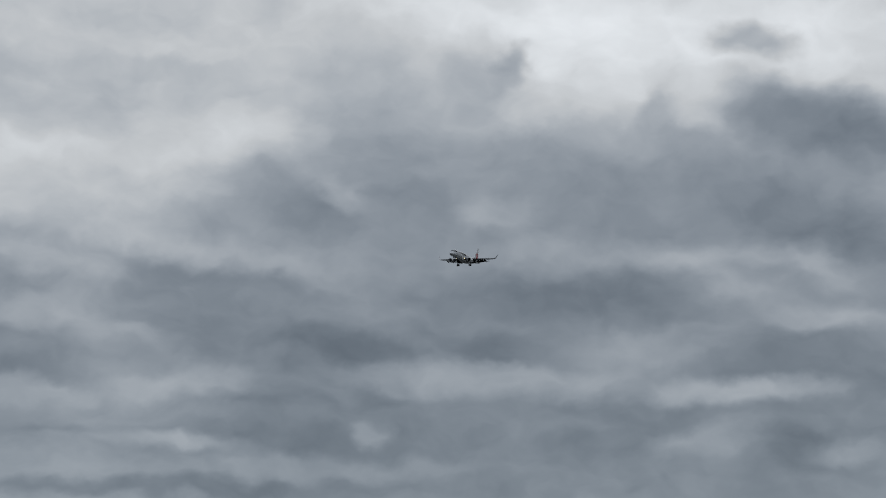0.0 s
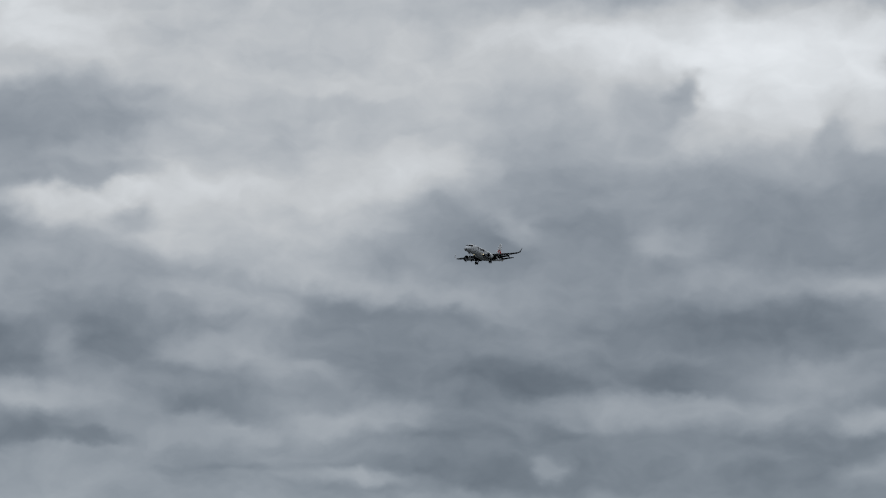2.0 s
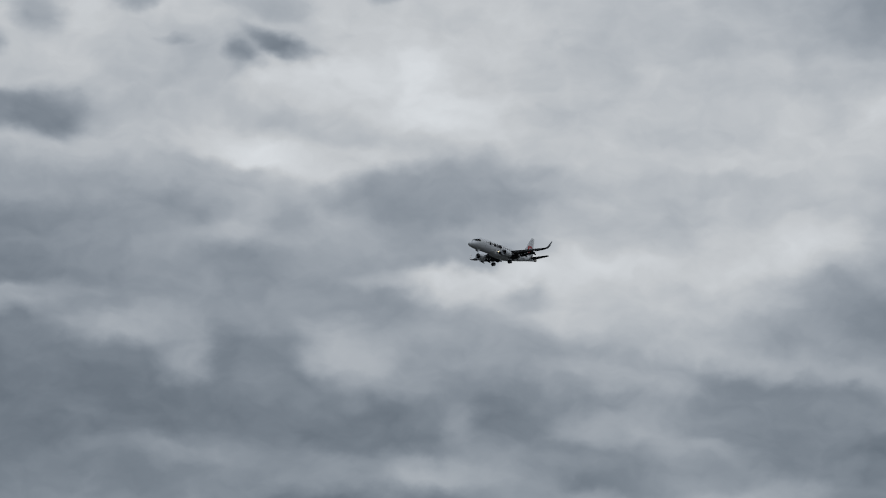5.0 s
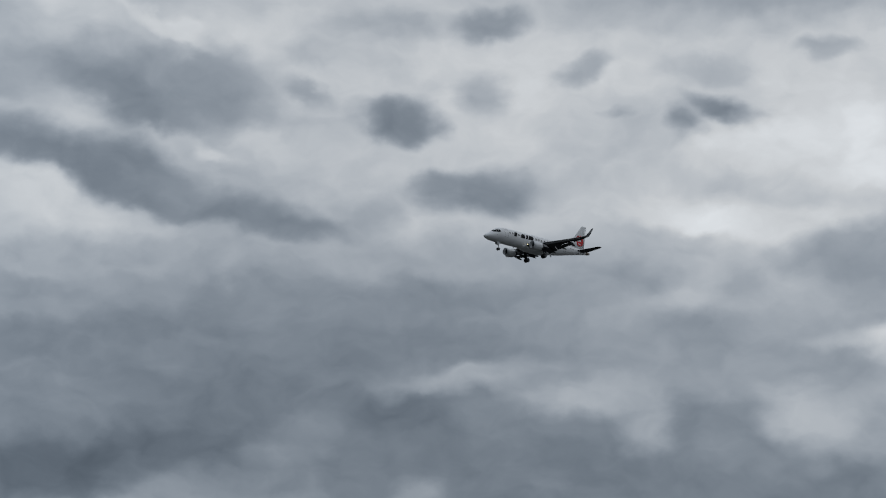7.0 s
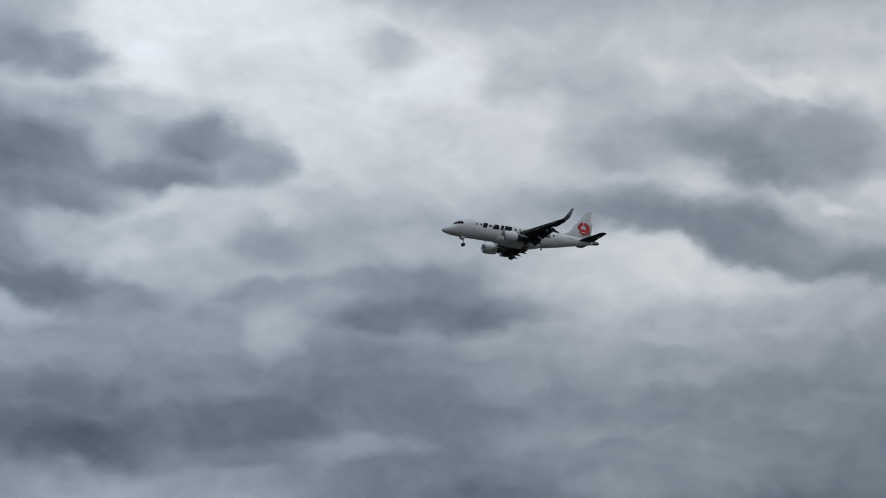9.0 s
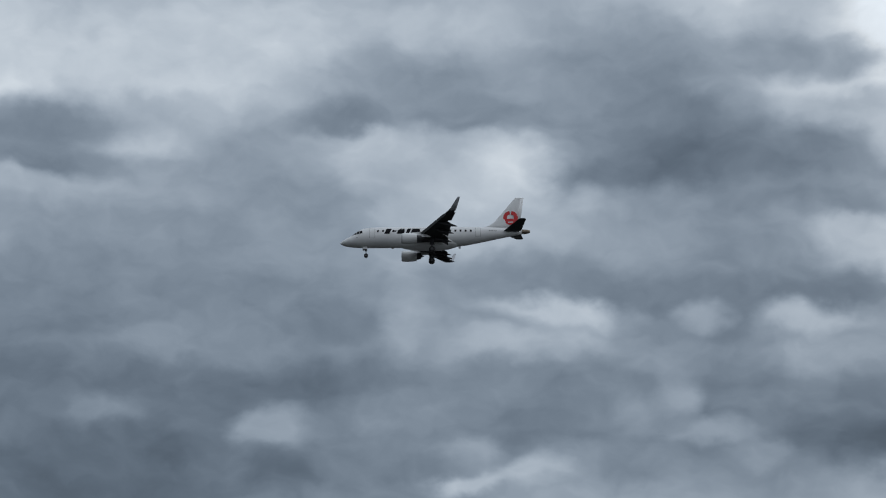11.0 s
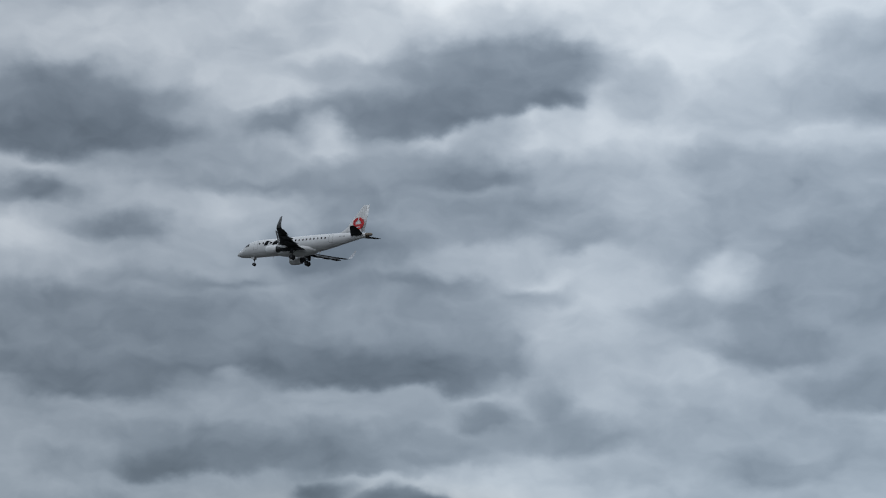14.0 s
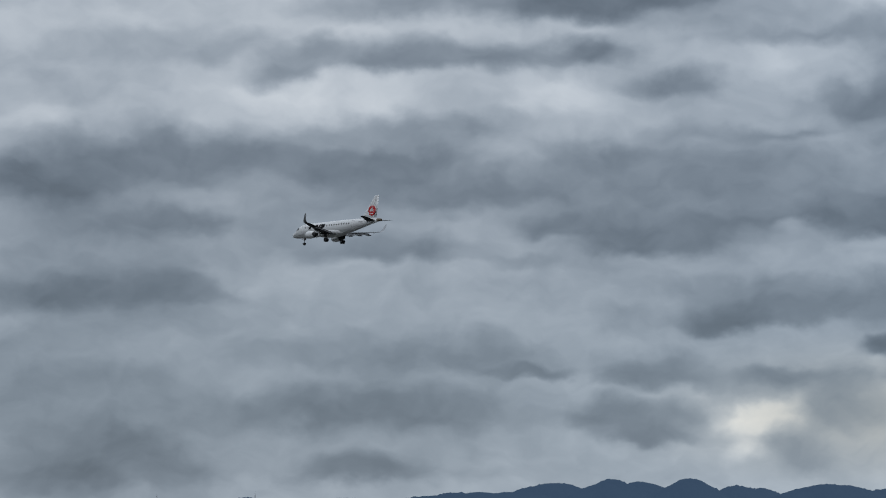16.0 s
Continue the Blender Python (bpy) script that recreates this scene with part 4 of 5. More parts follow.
WHITE = material("white_paint", (0.72, 0.725, 0.73), 0.42, vary=0.05, scale=0.5, fine_scale=5, shine=0.3)
GREY = material("grey_wing_paint", (0.036, 0.037, 0.041), 0.6, shine=0.2, vary=0.12, scale=0.7, fine_scale=6)
DARKGREY = material("dark_flap_metal", (0.03, 0.031, 0.034), 0.5, vary=0.2, scale=2)
SILVER = material("bare_metal", (0.40, 0.41, 0.43), 0.4, metal=0.7, vary=0.1, scale=3)
SCORCHED = material("scorched_metal", (0.19, 0.155, 0.12), 0.5, metal=0.5, vary=0.3, scale=3)
BLACK = material("black_paint", (0.010, 0.010, 0.012), 0.6, vary=0.1, shine=0.06)
RED = material("red_paint", (0.55, 0.018, 0.022), 0.35, vary=0.08)
SEAM = material("seam_sealant", (0.26, 0.265, 0.27), 0.6, vary=0.1)
GLASS = material("dark_window_glass", (0.006, 0.0065, 0.008), 0.4, vary=0.2, shine=0.05)
RUBBER = material("tyre_rubber", (0.018, 0.018, 0.019), 0.85, vary=0.2, bump=0.2)
STEEL = material("gear_steel", (0.09, 0.09, 0.095), 0.5, metal=0.4, vary=0.15)
FAN = material("fan_blade_titanium", (0.07, 0.07, 0.075), 0.4, metal=0.7, vary=0.2)
LAMP = material("landing_lamp", (0.9, 0.85, 0.7), 0.2, vary=0.02, glow=((1.0, 0.85, 0.5), 2.2))
GRASS = material("airfield_grass", (0.03, 0.031, 0.028), 0.9, vary=0.35, scale=0.004, fine_scale=0.3, bump=0.4)
# kilometres of haze before the hills, painted in as the forest's faint blue glow
FOREST = material("forest_with_haze_glow", (0.014, 0.02, 0.02), 0.95, vary=0.3, scale=0.012, fine_scale=0.11, bump=0.3, shine=0.0,
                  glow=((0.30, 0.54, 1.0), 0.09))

# ---- ground and hills ----


def finish(bm, name, mat, smooth=True):
    bmesh.ops.recalc_face_normals(bm, faces=bm.faces)
    me = bpy.data.meshes.new(name)
    bm.to_mesh(me)
    bm.free()
    me.materials.append(mat)
    if smooth:
        me.shade_smooth()
    return me


def part(name, bm, mat, parent, label="", smooth=True, auto=True):
    ob = new(name, finish(bm, name, mat, smooth))
    ob.parent = parent
    if smooth and auto:
        ob.data.set_sharp_from_angle(angle=radians(38))
    return tagged(ob, label)


bm = bmesh.new()
rings = [0, 30, 90, 250, 600, 1300, 2500, 3800, 4950]
SEG = 96
last = [bm.verts.new((0, 0, 0))]
for r in rings[1:]:
    now = [bm.verts.new((r * math.cos(2 * math.pi * i / SEG), r * math.sin(2 * math.pi * i / SEG), 0)) for i in range(SEG)]
    for i in range(SEG):
        j = (i + 1) % SEG
        bm.faces.new((last[0], now[i], now[j]) if len(last) == 1 else (last[i], now[i], now[j], last[j]))
    last = now
tagged(new("ground", finish(bm, "ground", GRASS)), "flat open grass airfield under an overcast sky", "ground", kind="structure")


def hill(name, u, dist, wide, high, deep, label, seed):
    """A wooded hill: a rounded mound whose crest is roughened by tree crowns. u: degrees from +y."""
    bm = bmesh.new()
    nx, ny = 150, 18
    rows = []
    for j in range(ny + 1):
        q = 2 * j / ny - 1
        row = []
        for i in range(nx + 1):
            p = 2 * i / nx - 1
            x, y = p * wide * 1.7, q * deep
            form = math.exp(-(p * 1.7) ** 2 * 1.25) * (1 - q * q)
            rough = 1 + 0.09 * noise.noise(Vector((x / 75 + seed, y / 120, seed * 3.1))) + 0.05 * noise.noise(Vector((x / 28, y / 40, seed)))
            edge = 1 - (abs(p)) ** 6
            z = high * form * rough * edge
            crowns = noise.noise(Vector((x / 5.5, y / 7, seed + 9)))
            z += (3.4 * max(0, crowns) + 0.8) * min(1, form * 6) * edge
            row.append(bm.verts.new((x, y, z - 0.3)))
        rows.append(row)
    for a, b in zip(rows, rows[1:]):
        for i in range(nx):
            bm.faces.new((a[i], a[i + 1], b[i + 1], b[i]))
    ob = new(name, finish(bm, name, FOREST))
    ob.matrix_world = pose(dist * math.sin(radians(u)), dist * math.cos(radians(u)), 0, 0, 0, -u)
    return tagged(ob, label, "hill", "hills on the horizon")


GREEN_HILL = "dark blue wooded hill on the hazy horizon"
LOW_RIDGE = "low dark tree-covered ridge on the hazy horizon"
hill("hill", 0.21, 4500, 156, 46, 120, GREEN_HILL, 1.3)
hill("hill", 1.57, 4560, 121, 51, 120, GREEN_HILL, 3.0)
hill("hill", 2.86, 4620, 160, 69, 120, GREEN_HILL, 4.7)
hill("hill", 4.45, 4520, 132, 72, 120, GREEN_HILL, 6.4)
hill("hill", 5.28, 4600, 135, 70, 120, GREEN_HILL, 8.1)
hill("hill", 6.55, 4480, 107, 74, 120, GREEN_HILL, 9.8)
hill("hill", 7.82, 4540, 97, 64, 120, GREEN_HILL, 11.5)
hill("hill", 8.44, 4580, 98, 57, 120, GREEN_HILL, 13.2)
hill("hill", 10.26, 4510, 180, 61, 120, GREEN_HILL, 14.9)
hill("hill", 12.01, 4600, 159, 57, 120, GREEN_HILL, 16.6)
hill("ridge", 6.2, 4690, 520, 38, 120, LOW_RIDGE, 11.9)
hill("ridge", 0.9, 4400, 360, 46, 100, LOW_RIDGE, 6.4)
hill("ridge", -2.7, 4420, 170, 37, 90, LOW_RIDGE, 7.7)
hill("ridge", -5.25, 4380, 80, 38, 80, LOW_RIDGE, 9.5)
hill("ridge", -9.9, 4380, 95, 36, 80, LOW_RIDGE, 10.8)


def radio_mast(u, dist, tall, base):
    """A square lattice mast with cross braces and a whip on top."""
    ob = new("radio_mast")
    ob.matrix_world = pose(dist * math.sin(radians(u)), dist * math.cos(radians(u)), base, 0, 0, -u)
    steps = 9
    for cx, cy in ((-1, -1), (1, -1), (1, 1), (-1, 1)):
        bm = bmesh.new()
        tube(bm, (cx * 1.6, cy * 1.6, 0), (cx * 0.4, cy * 0.4, tall), 0.22, 0.14, 6)
        part("leg", bm, STEEL, ob)
    for k in range(steps):
        z0, z1 = tall * k / steps, tall * (k + 1) / steps
        h0, h1 = 1.6 - 1.2 * z0 / tall, 1.6 - 1.2 * z1 / tall
        bm = bmesh.new()
        for (ax, ay), (bx, by) in (((-1, -1), (1, -1)), ((1, -1), (1, 1)), ((1, 1), (-1, 1)), ((-1, 1), (-1, -1))):
            tube(bm, (ax * h0, ay * h0, z0), (bx * h1, by * h1, z1), 0.08, 0.08, 5)
        part("brace", bm, STEEL, ob)
    bm = bmesh.new()
    tube(bm, (0, 0, tall - 0.5), (0, 0, tall + 5), 0.12, 0.05, 6)
    part("antenna", bm, STEEL, ob)
    return tagged(ob, "slender grey steel lattice mast on the horizon", "mast")

def tube(bm, a, b, r0, r1, seg=12):
    """A capped round bar from a to b."""
    a, b = Vector(a), Vector(b)
    turn = (b - a).to_track_quat("Z", "Y").to_matrix()
    ends = []
    for at, r in ((a, r0), (b, r1)):
        ends.append([bm.verts.new(at + turn @ Vector((r * math.cos(2 * math.pi * i / seg), r * math.sin(2 * math.pi * i / seg), 0))) for i in range(seg)])
    for i in range(seg):
        bm.faces.new((ends[0][i], ends[0][(i + 1) % seg], ends[1][(i + 1) % seg], ends[1][i]))
    bm.faces.new(ends[0][::-1])
    bm.faces.new(ends[1])


def lathe(bm, profile, centre, seg=32, squash=1.0, close=False):
    """A body of revolution about the x axis; profile: (x, radius)."""
    loops = []
    for x, r in profile:
        loops.append([bm.verts.new((centre[0] + x, centre[1] + r * math.cos(2 * math.pi * i / seg), centre[2] + squash * r * math.sin(2 * math.pi * i / seg))) for i in range(seg)])
    for a, b in zip(loops, loops[1:] + (loops[:1] if close else [])):
        for i in range(seg):
            j = (i + 1) % seg
            bm.faces.new((a[i], a[j], b[j], b[i]))
    if not close:
        bm.faces.new(loops[0])
        bm.faces.new(loops[-1])


def box(bm, lo, hi):
    c = [bm.verts.new((x, y, z)) for x in (lo[0], hi[0]) for y in (lo[1], hi[1]) for z in (lo[2], hi[2])]
    for f in ((0, 1, 3, 2), (4, 6, 7, 5), (0, 4, 5, 1), (2, 3, 7, 6), (0, 2, 6, 4), (1, 5, 7, 3)):
        bm.faces.new([c[i] for i in f])


def aerofoil(bm, stations, n=11, upright=False):
    """A lofted wing. stations: (span, leading x, trailing x, height, thickness ratio, twist degrees)."""
    loops = []
    for y, le, te, z, thick, twist in stations:
        chord, pts = le - te, []
        for side in (1, -1):
            order = range(n) if side == 1 else range(n - 2, 0, -1)
            for k in order:
                s = 0.5 * (1 - math.cos(math.pi * k / (n - 1)))
                t = thick * 5 * (0.2969 * math.sqrt(s) - 0.126 * s - 0.3516 * s * s + 0.2843 * s ** 3 - 0.1015 * s ** 4)
                up = (t * (1.15 if side == 1 else -0.85) + 0.12 * thick * math.sin(math.pi * s)) * chord
                dx = -s * chord
                a = radians(twist)
                x2, u2 = le + dx * math.cos(a) + up * math.sin(a), up * math.cos(a) + dx * math.sin(a)
                pts.append((x2, y, z + u2) if not upright else (x2, up * 0.9, z))
        loops.append([bm.verts.new(p) for p in pts])
    m = len(loops[0])
    for a, b in zip(loops, loops[1:]):
        for i in range(m):
            bm.faces.new((a[i], a[(i + 1) % m], b[(i + 1) % m], b[i]))
    bm.faces.new(loops[0])
    bm.faces.new(loops[-1])


# ---- the airliner: x forward, y to its left wing, z up, metres from the middle of its length ----
STATION = [0, 0.12, 0.4, 0.9, 1.5, 2.1, 2.7, 3.3, 4.0, 5.0, 6.5, 16.5, 18.0, 20.0, 22.0, 24.0, 26.0, 27.6, 28.8]
TOP = [-0.90, -0.70, -0.50, -0.22, 0.10, 0.48, 0.95, 1.29, 1.50, 1.63, 1.68, 1.68, 1.68, 1.66, 1.62, 1.56, 1.47, 1.36, 1.26]
LOW = [-0.90, -1.10, -1.24, -1.39, -1.50, -1.57, -1.61, -1.64, -1.66, -1.67, -1.67, -1.67, -1.60, -1.33, -0.95, -0.52, -0.10, 0.20, 0.42]
WIDE = [0.01, 0.22, 0.47, 0.77, 1.03, 1.21, 1.34, 1.42, 1.47, 1.50, 1.505, 1.505, 1.49, 1.40, 1.22, 0.98, 0.72, 0.50, 0.36]


def hull(s):
    """Height of the top and the bottom and half the width of the fuselage, s metres behind the nose."""
    return [float(np.interp(s, STATION, t)) for t in (TOP, LOW, WIDE)]


def skin(s, z, side, proud=0.012):
    """A point of the fuselage's skin at the height z."""
    top, low, wide = hull(s)
    mid, half = (top + low) / 2, (top - low) / 2
    k = max(-1, min(1, (z - mid) / half))
    y = wide * math.sqrt(max(0, 1 - k * k)) + proud
    return Vector((15 - s, side * y, z + proud * k))


def panel(bm, corners, side, proud=0.012, n=6, m=4):
    """A skin panel between four (s, z) corners, in order round it."""
    (s0, z0), (s1, z1), (s2, z2), (s3, z3) = corners
    grid = []
    for j in range(n + 1):
        q = j / n
        grid.append([bm.verts.new(skin((s0 * (1 - q) + s3 * q) * (1 - i / m) + (s1 * (1 - q) + s2 * q) * i / m,
                                       (z0 * (1 - q) + z3 * q) * (1 - i / m) + (z1 * (1 - q) + z2 * q) * i / m, side, proud)) for i in range(m + 1)])
    for a, b in zip(grid, grid[1:]):
        for i in range(m):
            bm.faces.new((a[i], a[i + 1], b[i + 1], b[i]))


def oval(bm, s, z, half_s, half_z, side, proud=0.014):
    """A rounded cabin window on the skin."""
    pts = []
    for i in range(14):
        a = 2 * math.pi * i / 14
        c, d = math.cos(a), math.sin(a)
        pts.append(bm.verts.new(skin(s + half_s * math.copysign(abs(c) ** 0.55, c), z + half_z * math.copysign(abs(d) ** 0.55, d), side, proud)))
    bm.faces.new(pts)


airliner = tagged(new("airliner"), "white twin-engine regional jet airliner with red tail emblem, landing gear down", "airliner")

# fuselage
bm = bmesh.new()
loops = []
where = sorted(set(STATION + [0.03, 0.22, 0.65, 1.2, 1.8, 2.4, 3.0, 3.6, 4.5, 5.7] + list(range(7, 29))))
for s in where:
    top, low, wide = hull(s)
    mid, half = (top + low) / 2, (top - low) / 2
    loops.append([bm.verts.new((15 - s, wide * math.cos(2 * math.pi * i / 40), mid + half * math.sin(2 * math.pi * i / 40))) for i in range(40)])
for a, b in zip(loops, loops[1:]):
    for i in range(40):
        bm.faces.new((a[i], a[(i + 1) % 40], b[(i + 1) % 40], b[i]))
bm.faces.new(loops[0])
bm.faces.new(loops[-1])
fuselage = part("fuselage", bm, WHITE, airliner, "glossy white painted fuselage", auto=False)

bm = bmesh.new()
lathe(bm, [(1.25, 0.40), (0.7, 0.36), (0.25, 0.29), (0.02, 0.22), (0.0, 0.16), (0.12, 0.13)], (-15.05, 0, 0.84), 24)
part("tail_cone", bm, SCORCHED, airliner, "scorched metal tail exhaust cone")

bm = bmesh.new()
lathe(bm, [(5.6, 0.05), (5.0, 0.55), (4.0, 0.95), (2.5, 1.25), (0.5, 1.36), (-1.5, 1.34), (-3.0, 1.12), (-4.2, 0.72), (-5.2, 0.1)], (0.9, 0, -1.05), 36, 0.80)
for v in bm.verts:
    v.co.y *= 1.22
part("belly_fairing", bm, WHITE, airliner, "white wing-to-body fairing", auto=False)

# cockpit windows: a dark wrap-round band of panes
for side in (1, -1):
    for quad in (((1.92, 0.16), (2.44, 0.70), (2.58, 0.70), (2.50, 0.16)),
                 ((2.54, 0.17), (2.62, 0.74), (3.02, 0.84), (3.05, 0.20)),
                 ((3.09, 0.21), (3.07, 0.85), (3.45, 0.80), (3.52, 0.28))):
        bm = bmesh.new()
        panel(bm, quad, side, 0.014, 5, 5)
        part("cockpit_window", bm, GLASS, fuselage, "dark cockpit window pane")
    bm = bmesh.new()
    grid = []
    for j in range(6):
        s = 1.93 + 0.55 * j / 5
        top, low, wide = hull(s)
        mid, half = (top + low) / 2, (top - low) / 2
        row = []
        for i in range(6):
            a = radians(88 - 42 * i / 5)
            row.append(bm.verts.new((15 - s, side * (wide + 0.014) * math.cos(a), mid + (half + 0.014) * math.sin(a))))
        grid.append(row)
    for a, b in zip(grid, grid[1:]):
        for i in range(5):
            bm.faces.new((a[i], a[i + 1], b[i + 1], b[i]))
    part("windscreen", bm, GLASS, fuselage, "dark windscreen pane")

# cabin windows, doors, lettering bars
for side in (1, -1):
    for k in range(19):
        s = 5.95 + 0.815 * k
        if 5.95 < s < 21.2:
            bm = bmesh.new()
            oval(bm, s, 0.60, 0.15, 0.20, side, 0.016)
            part("cabin_window", bm, GLASS, fuselage)
    bm = bmesh.new()
    oval(bm, 5.95, 0.60, 0.15, 0.20, side, 0.016)
    part("cabin_window", bm, GLASS, fuselage)
    for s0, s1, z0, z1 in ((4.62, 5.48, -0.55, 1.30), (21.35, 22.15, -0.35, 1.22)):
        bm = bmesh.new()
        w = 0.035
        for q in (((s0, z0), (s1, z0), (s1, z0 + w), (s0, z0 + w)), ((s0, z1 - w), (s1, z1 - w), (s1, z1), (s0, z1)),
                  ((s0, z0), (s0 + w, z0), (s0 + w, z1), (s0, z1)), ((s1 - w, z0), (s1, z0), (s1, z1), (s1 - w, z1))):
            panel(bm, q, side, 0.008, 10, 4)
        part("door_seam", bm, SEAM, fuselage, "grey outline of a cabin door")
    # the airline's name as plain slanted black bars of its size
    marks = [(7.15, 7.95, 0.10, 1.06), (8.22, 8.85, 0.46, 0.70), (9.05, 10.25, 0.10, 1.06), (10.48, 11.02, 0.10, 1.06), (11.22, 12.46, 0.10, 1.06)]
    for s0, s1, z0, z1 in marks:
        lean = 0.42 if side == 1 else -0.42
        taper = 0.26 if 9 < s0 < 10 else 0.0
        bm = bmesh.new()
        panel(bm, ((s0 + lean * (z0 - 0.58), z0), (s1 + lean * (z0 - 0.58), z0), (s1 - taper + lean * (z1 - 0.58), z1), (s0 + taper + lean * (z1 - 0.58), z1)), side, 0.022, 8, 3)
        part("name_bar", bm, BLACK, fuselage, "black slanted lettering bar")
    for k in range(5):
        bm = bmesh.new()
        s = 23.5 + 0.26 * k
        panel(bm, ((s, 0.62), (s + 0.17, 0.62), (s + 0.17, 0.80), (s, 0.80)), side, 0.012, 2, 2)
        part("registration_bar", bm, SEAM, fuselage, "small grey registration bar")
    bm = bmesh.new()
    panel(bm, ((2.55, -0.45), (2.75, -0.45), (2.75, -0.39), (2.55, -0.39)), side, 0.03, 2, 2)
    part("air_probe", bm, STEEL, fuselage)
for s, z in ((8.0, -1.70), (18.6, -1.72)):
    bm = bmesh.new()
    aerofoil(bm, [(0, 15 - s, 15 - s - 0.45, z + 0.15, 0.12, 0), (0, 15 - s - 0.12, 15 - s - 0.4, z - 0.22, 0.1, 0)], 7, True)
    part("blade_antenna", bm, WHITE, fuselage)

# wings, flaps, winglets, engines, gear and tailplane, on both sides
for side in (1, -1):
    def mirror(b, sd=side):
        if sd < 0:
            for v in b.verts:
                v.co.y = -v.co.y
        return b

    bm = bmesh.new()
    aerofoil(bm, [(0.6, 4.9, -1.15, -1.16, 0.13, 3), (1.6, 4.1, -1.15, -1.08, 0.13, 3), (4.3, 2.35, -1.2, -0.80, 0.12, 2), (8.0, 0.30, -1.80, -0.42, 0.11, 1),
                  (11.6, -1.62, -2.80, -0.06, 0.10, 0), (12.05, -1.90, -3.00, 0.03, 0.10, 0)])
    wing = part("wing", mirror(bm), GREY, airliner, "dark grey swept wing", auto=False)
    bm = bmesh.new()
    aerofoil(bm, [(12.05, -1.90, -3.00, 0.03, 0.09, 0), (12.35, -2.15, -3.12, 0.22, 0.09, 0), (12.62, -2.50, -3.30, 0.70, 0.08, 0), (12.92, -3.18, -3.62, 1.72, 0.07, 0), (12.96, -3.32, -3.66, 1.86, 0.06, 0)])
    part("winglet", mirror(bm), SILVER, wing, "pale grey upturned winglet")
    bm = bmesh.new()
    aerofoil(bm, [(1.6, -0.95, -2.15, -1.30, 0.12, 30), (4.3, -1.00, -2.05, -1.00, 0.12, 30)])
    part("flap", mirror(bm), DARKGREY, wing, "lowered inboard flap")
    bm = bmesh.new()
    aerofoil(bm, [(4.45, -1.02, -2.05, -0.98, 0.12, 28), (8.6, -1.78, -2.50, -0.56, 0.12, 28)])
    part("flap", mirror(bm), DARKGREY, wing, "lowered outboard flap")
    bm = bmesh.new()
    aerofoil(bm, [(8.75, -1.82, -2.40, -0.40, 0.12, 4), (11.4, -2.60, -2.98, -0.10, 0.12, 4)])
    part("aileron", mirror(bm), GREY, wing)
    bm = bmesh.new()
    aerofoil(bm, [(2.2, 4.05, 3.45, -1.25, 0.12, 22), (3.4, 3.30, 2.75, -1.12, 0.12, 22)])
    part("slat", mirror(bm), SILVER, wing, "extended leading-edge slat")
    bm = bmesh.new()
    aerofoil(bm, [(4.9, 2.35, 1.85, -0.98, 0.12, 22), (11.3, -1.18, -1.55, -0.24, 0.12, 22)])
    part("slat", mirror(bm), SILVER, wing, "extended leading-edge slat")
    for y, x, z in ((3.1, -0.85, -1.48), (5.9, -1.1, -1.12), (8.3, -1.6, -0.84)):
        bm = bmesh.new()
        lathe(bm, [(1.3, 0.02), (0.9, 0.13), (0.2, 0.19), (-0.7, 0.18), (-1.35, 0.10), (-1.75, 0.02)], (0, 0, 0), 14, 1.35)
        tilt = Matrix.Rotation(radians(-13), 4, "Y")
        for v in bm.verts:
            v.co = tilt @ v.co + Vector((x, y, z))
        part("flap_track_fairing", mirror(bm), GREY, wing)

    # engine
    ex, ey, ez = 5.35, 4.15, -1.68
    bm = bmesh.new()
    lathe(bm, [(-0.12, 0.66), (0.0, 0.73), (-0.10, 0.80), (-0.55, 0.87), (-1.2, 0.88), (-1.9, 0.83), (-2.42, 0.74), (-2.40, 0.69), (-1.7, 0.72), (-0.7, 0.68)], (ex, ey, ez), 40, 1.0, True)
    engine = part("engine_nacelle", mirror(bm), WHITE, airliner, "white engine nacelle with dark intake")
    bm = bmesh.new()
    lathe(bm, [(-0.13, 0.655), (0.004, 0.725), (0.008, 0.735), (-0.16, 0.825), (-0.17, 0.80), (-0.03, 0.73), (-0.14, 0.66)], (ex, ey, ez), 40, 1.0, True)
    part("intake_lip", mirror(bm), SILVER, engine, "polished metal intake lip")
    bm = bmesh.new()
    lathe(bm, [(-0.78, 0.675), (-0.80, 0.675)], (ex, ey, ez), 32)
    part("fan_disc", mirror(bm), BLACK, engine)
    for k in range(14):
        a = 2 * math.pi * k / 14
        bm = bmesh.new()
        u, w = Vector((0, math.cos(a), math.sin(a))), Vector((0, -math.sin(a), math.cos(a)))
        c = Vector((ex - 0.66, ey, ez))
        q = [c + u * 0.2 - w * 0.03 + Vector((0.04, 0, 0)), c + u * 0.2 + w * 0.05 - Vector((0.05, 0, 0)),
             c + u * 0.66 + w * 0.13 - Vector((0.03, 0, 0)), c + u * 0.66 - w * 0.03 + Vector((0.06, 0, 0))]
        vs = [bm.verts.new(p) for p in q] + [bm.verts.new(p - Vector((0.02, 0, 0))) for p in q]
        for f in ((0, 1, 2, 3), (7, 6, 5, 4), (0, 4, 5, 1), (1, 5, 6, 2), (2, 6, 7, 3), (3, 7, 4, 0)):
            bm.faces.new([vs[i] for i in f])
        part("fan_blade", mirror(bm), FAN, engine, smooth=False)
    bm = bmesh.new()
    lathe(bm, [(-0.42, 0.01), (-0.48, 0.09), (-0.62, 0.17), (-0.78, 0.21)], (ex, ey, ez), 20)
    part("spinner", mirror(bm), DARKGREY, engine)
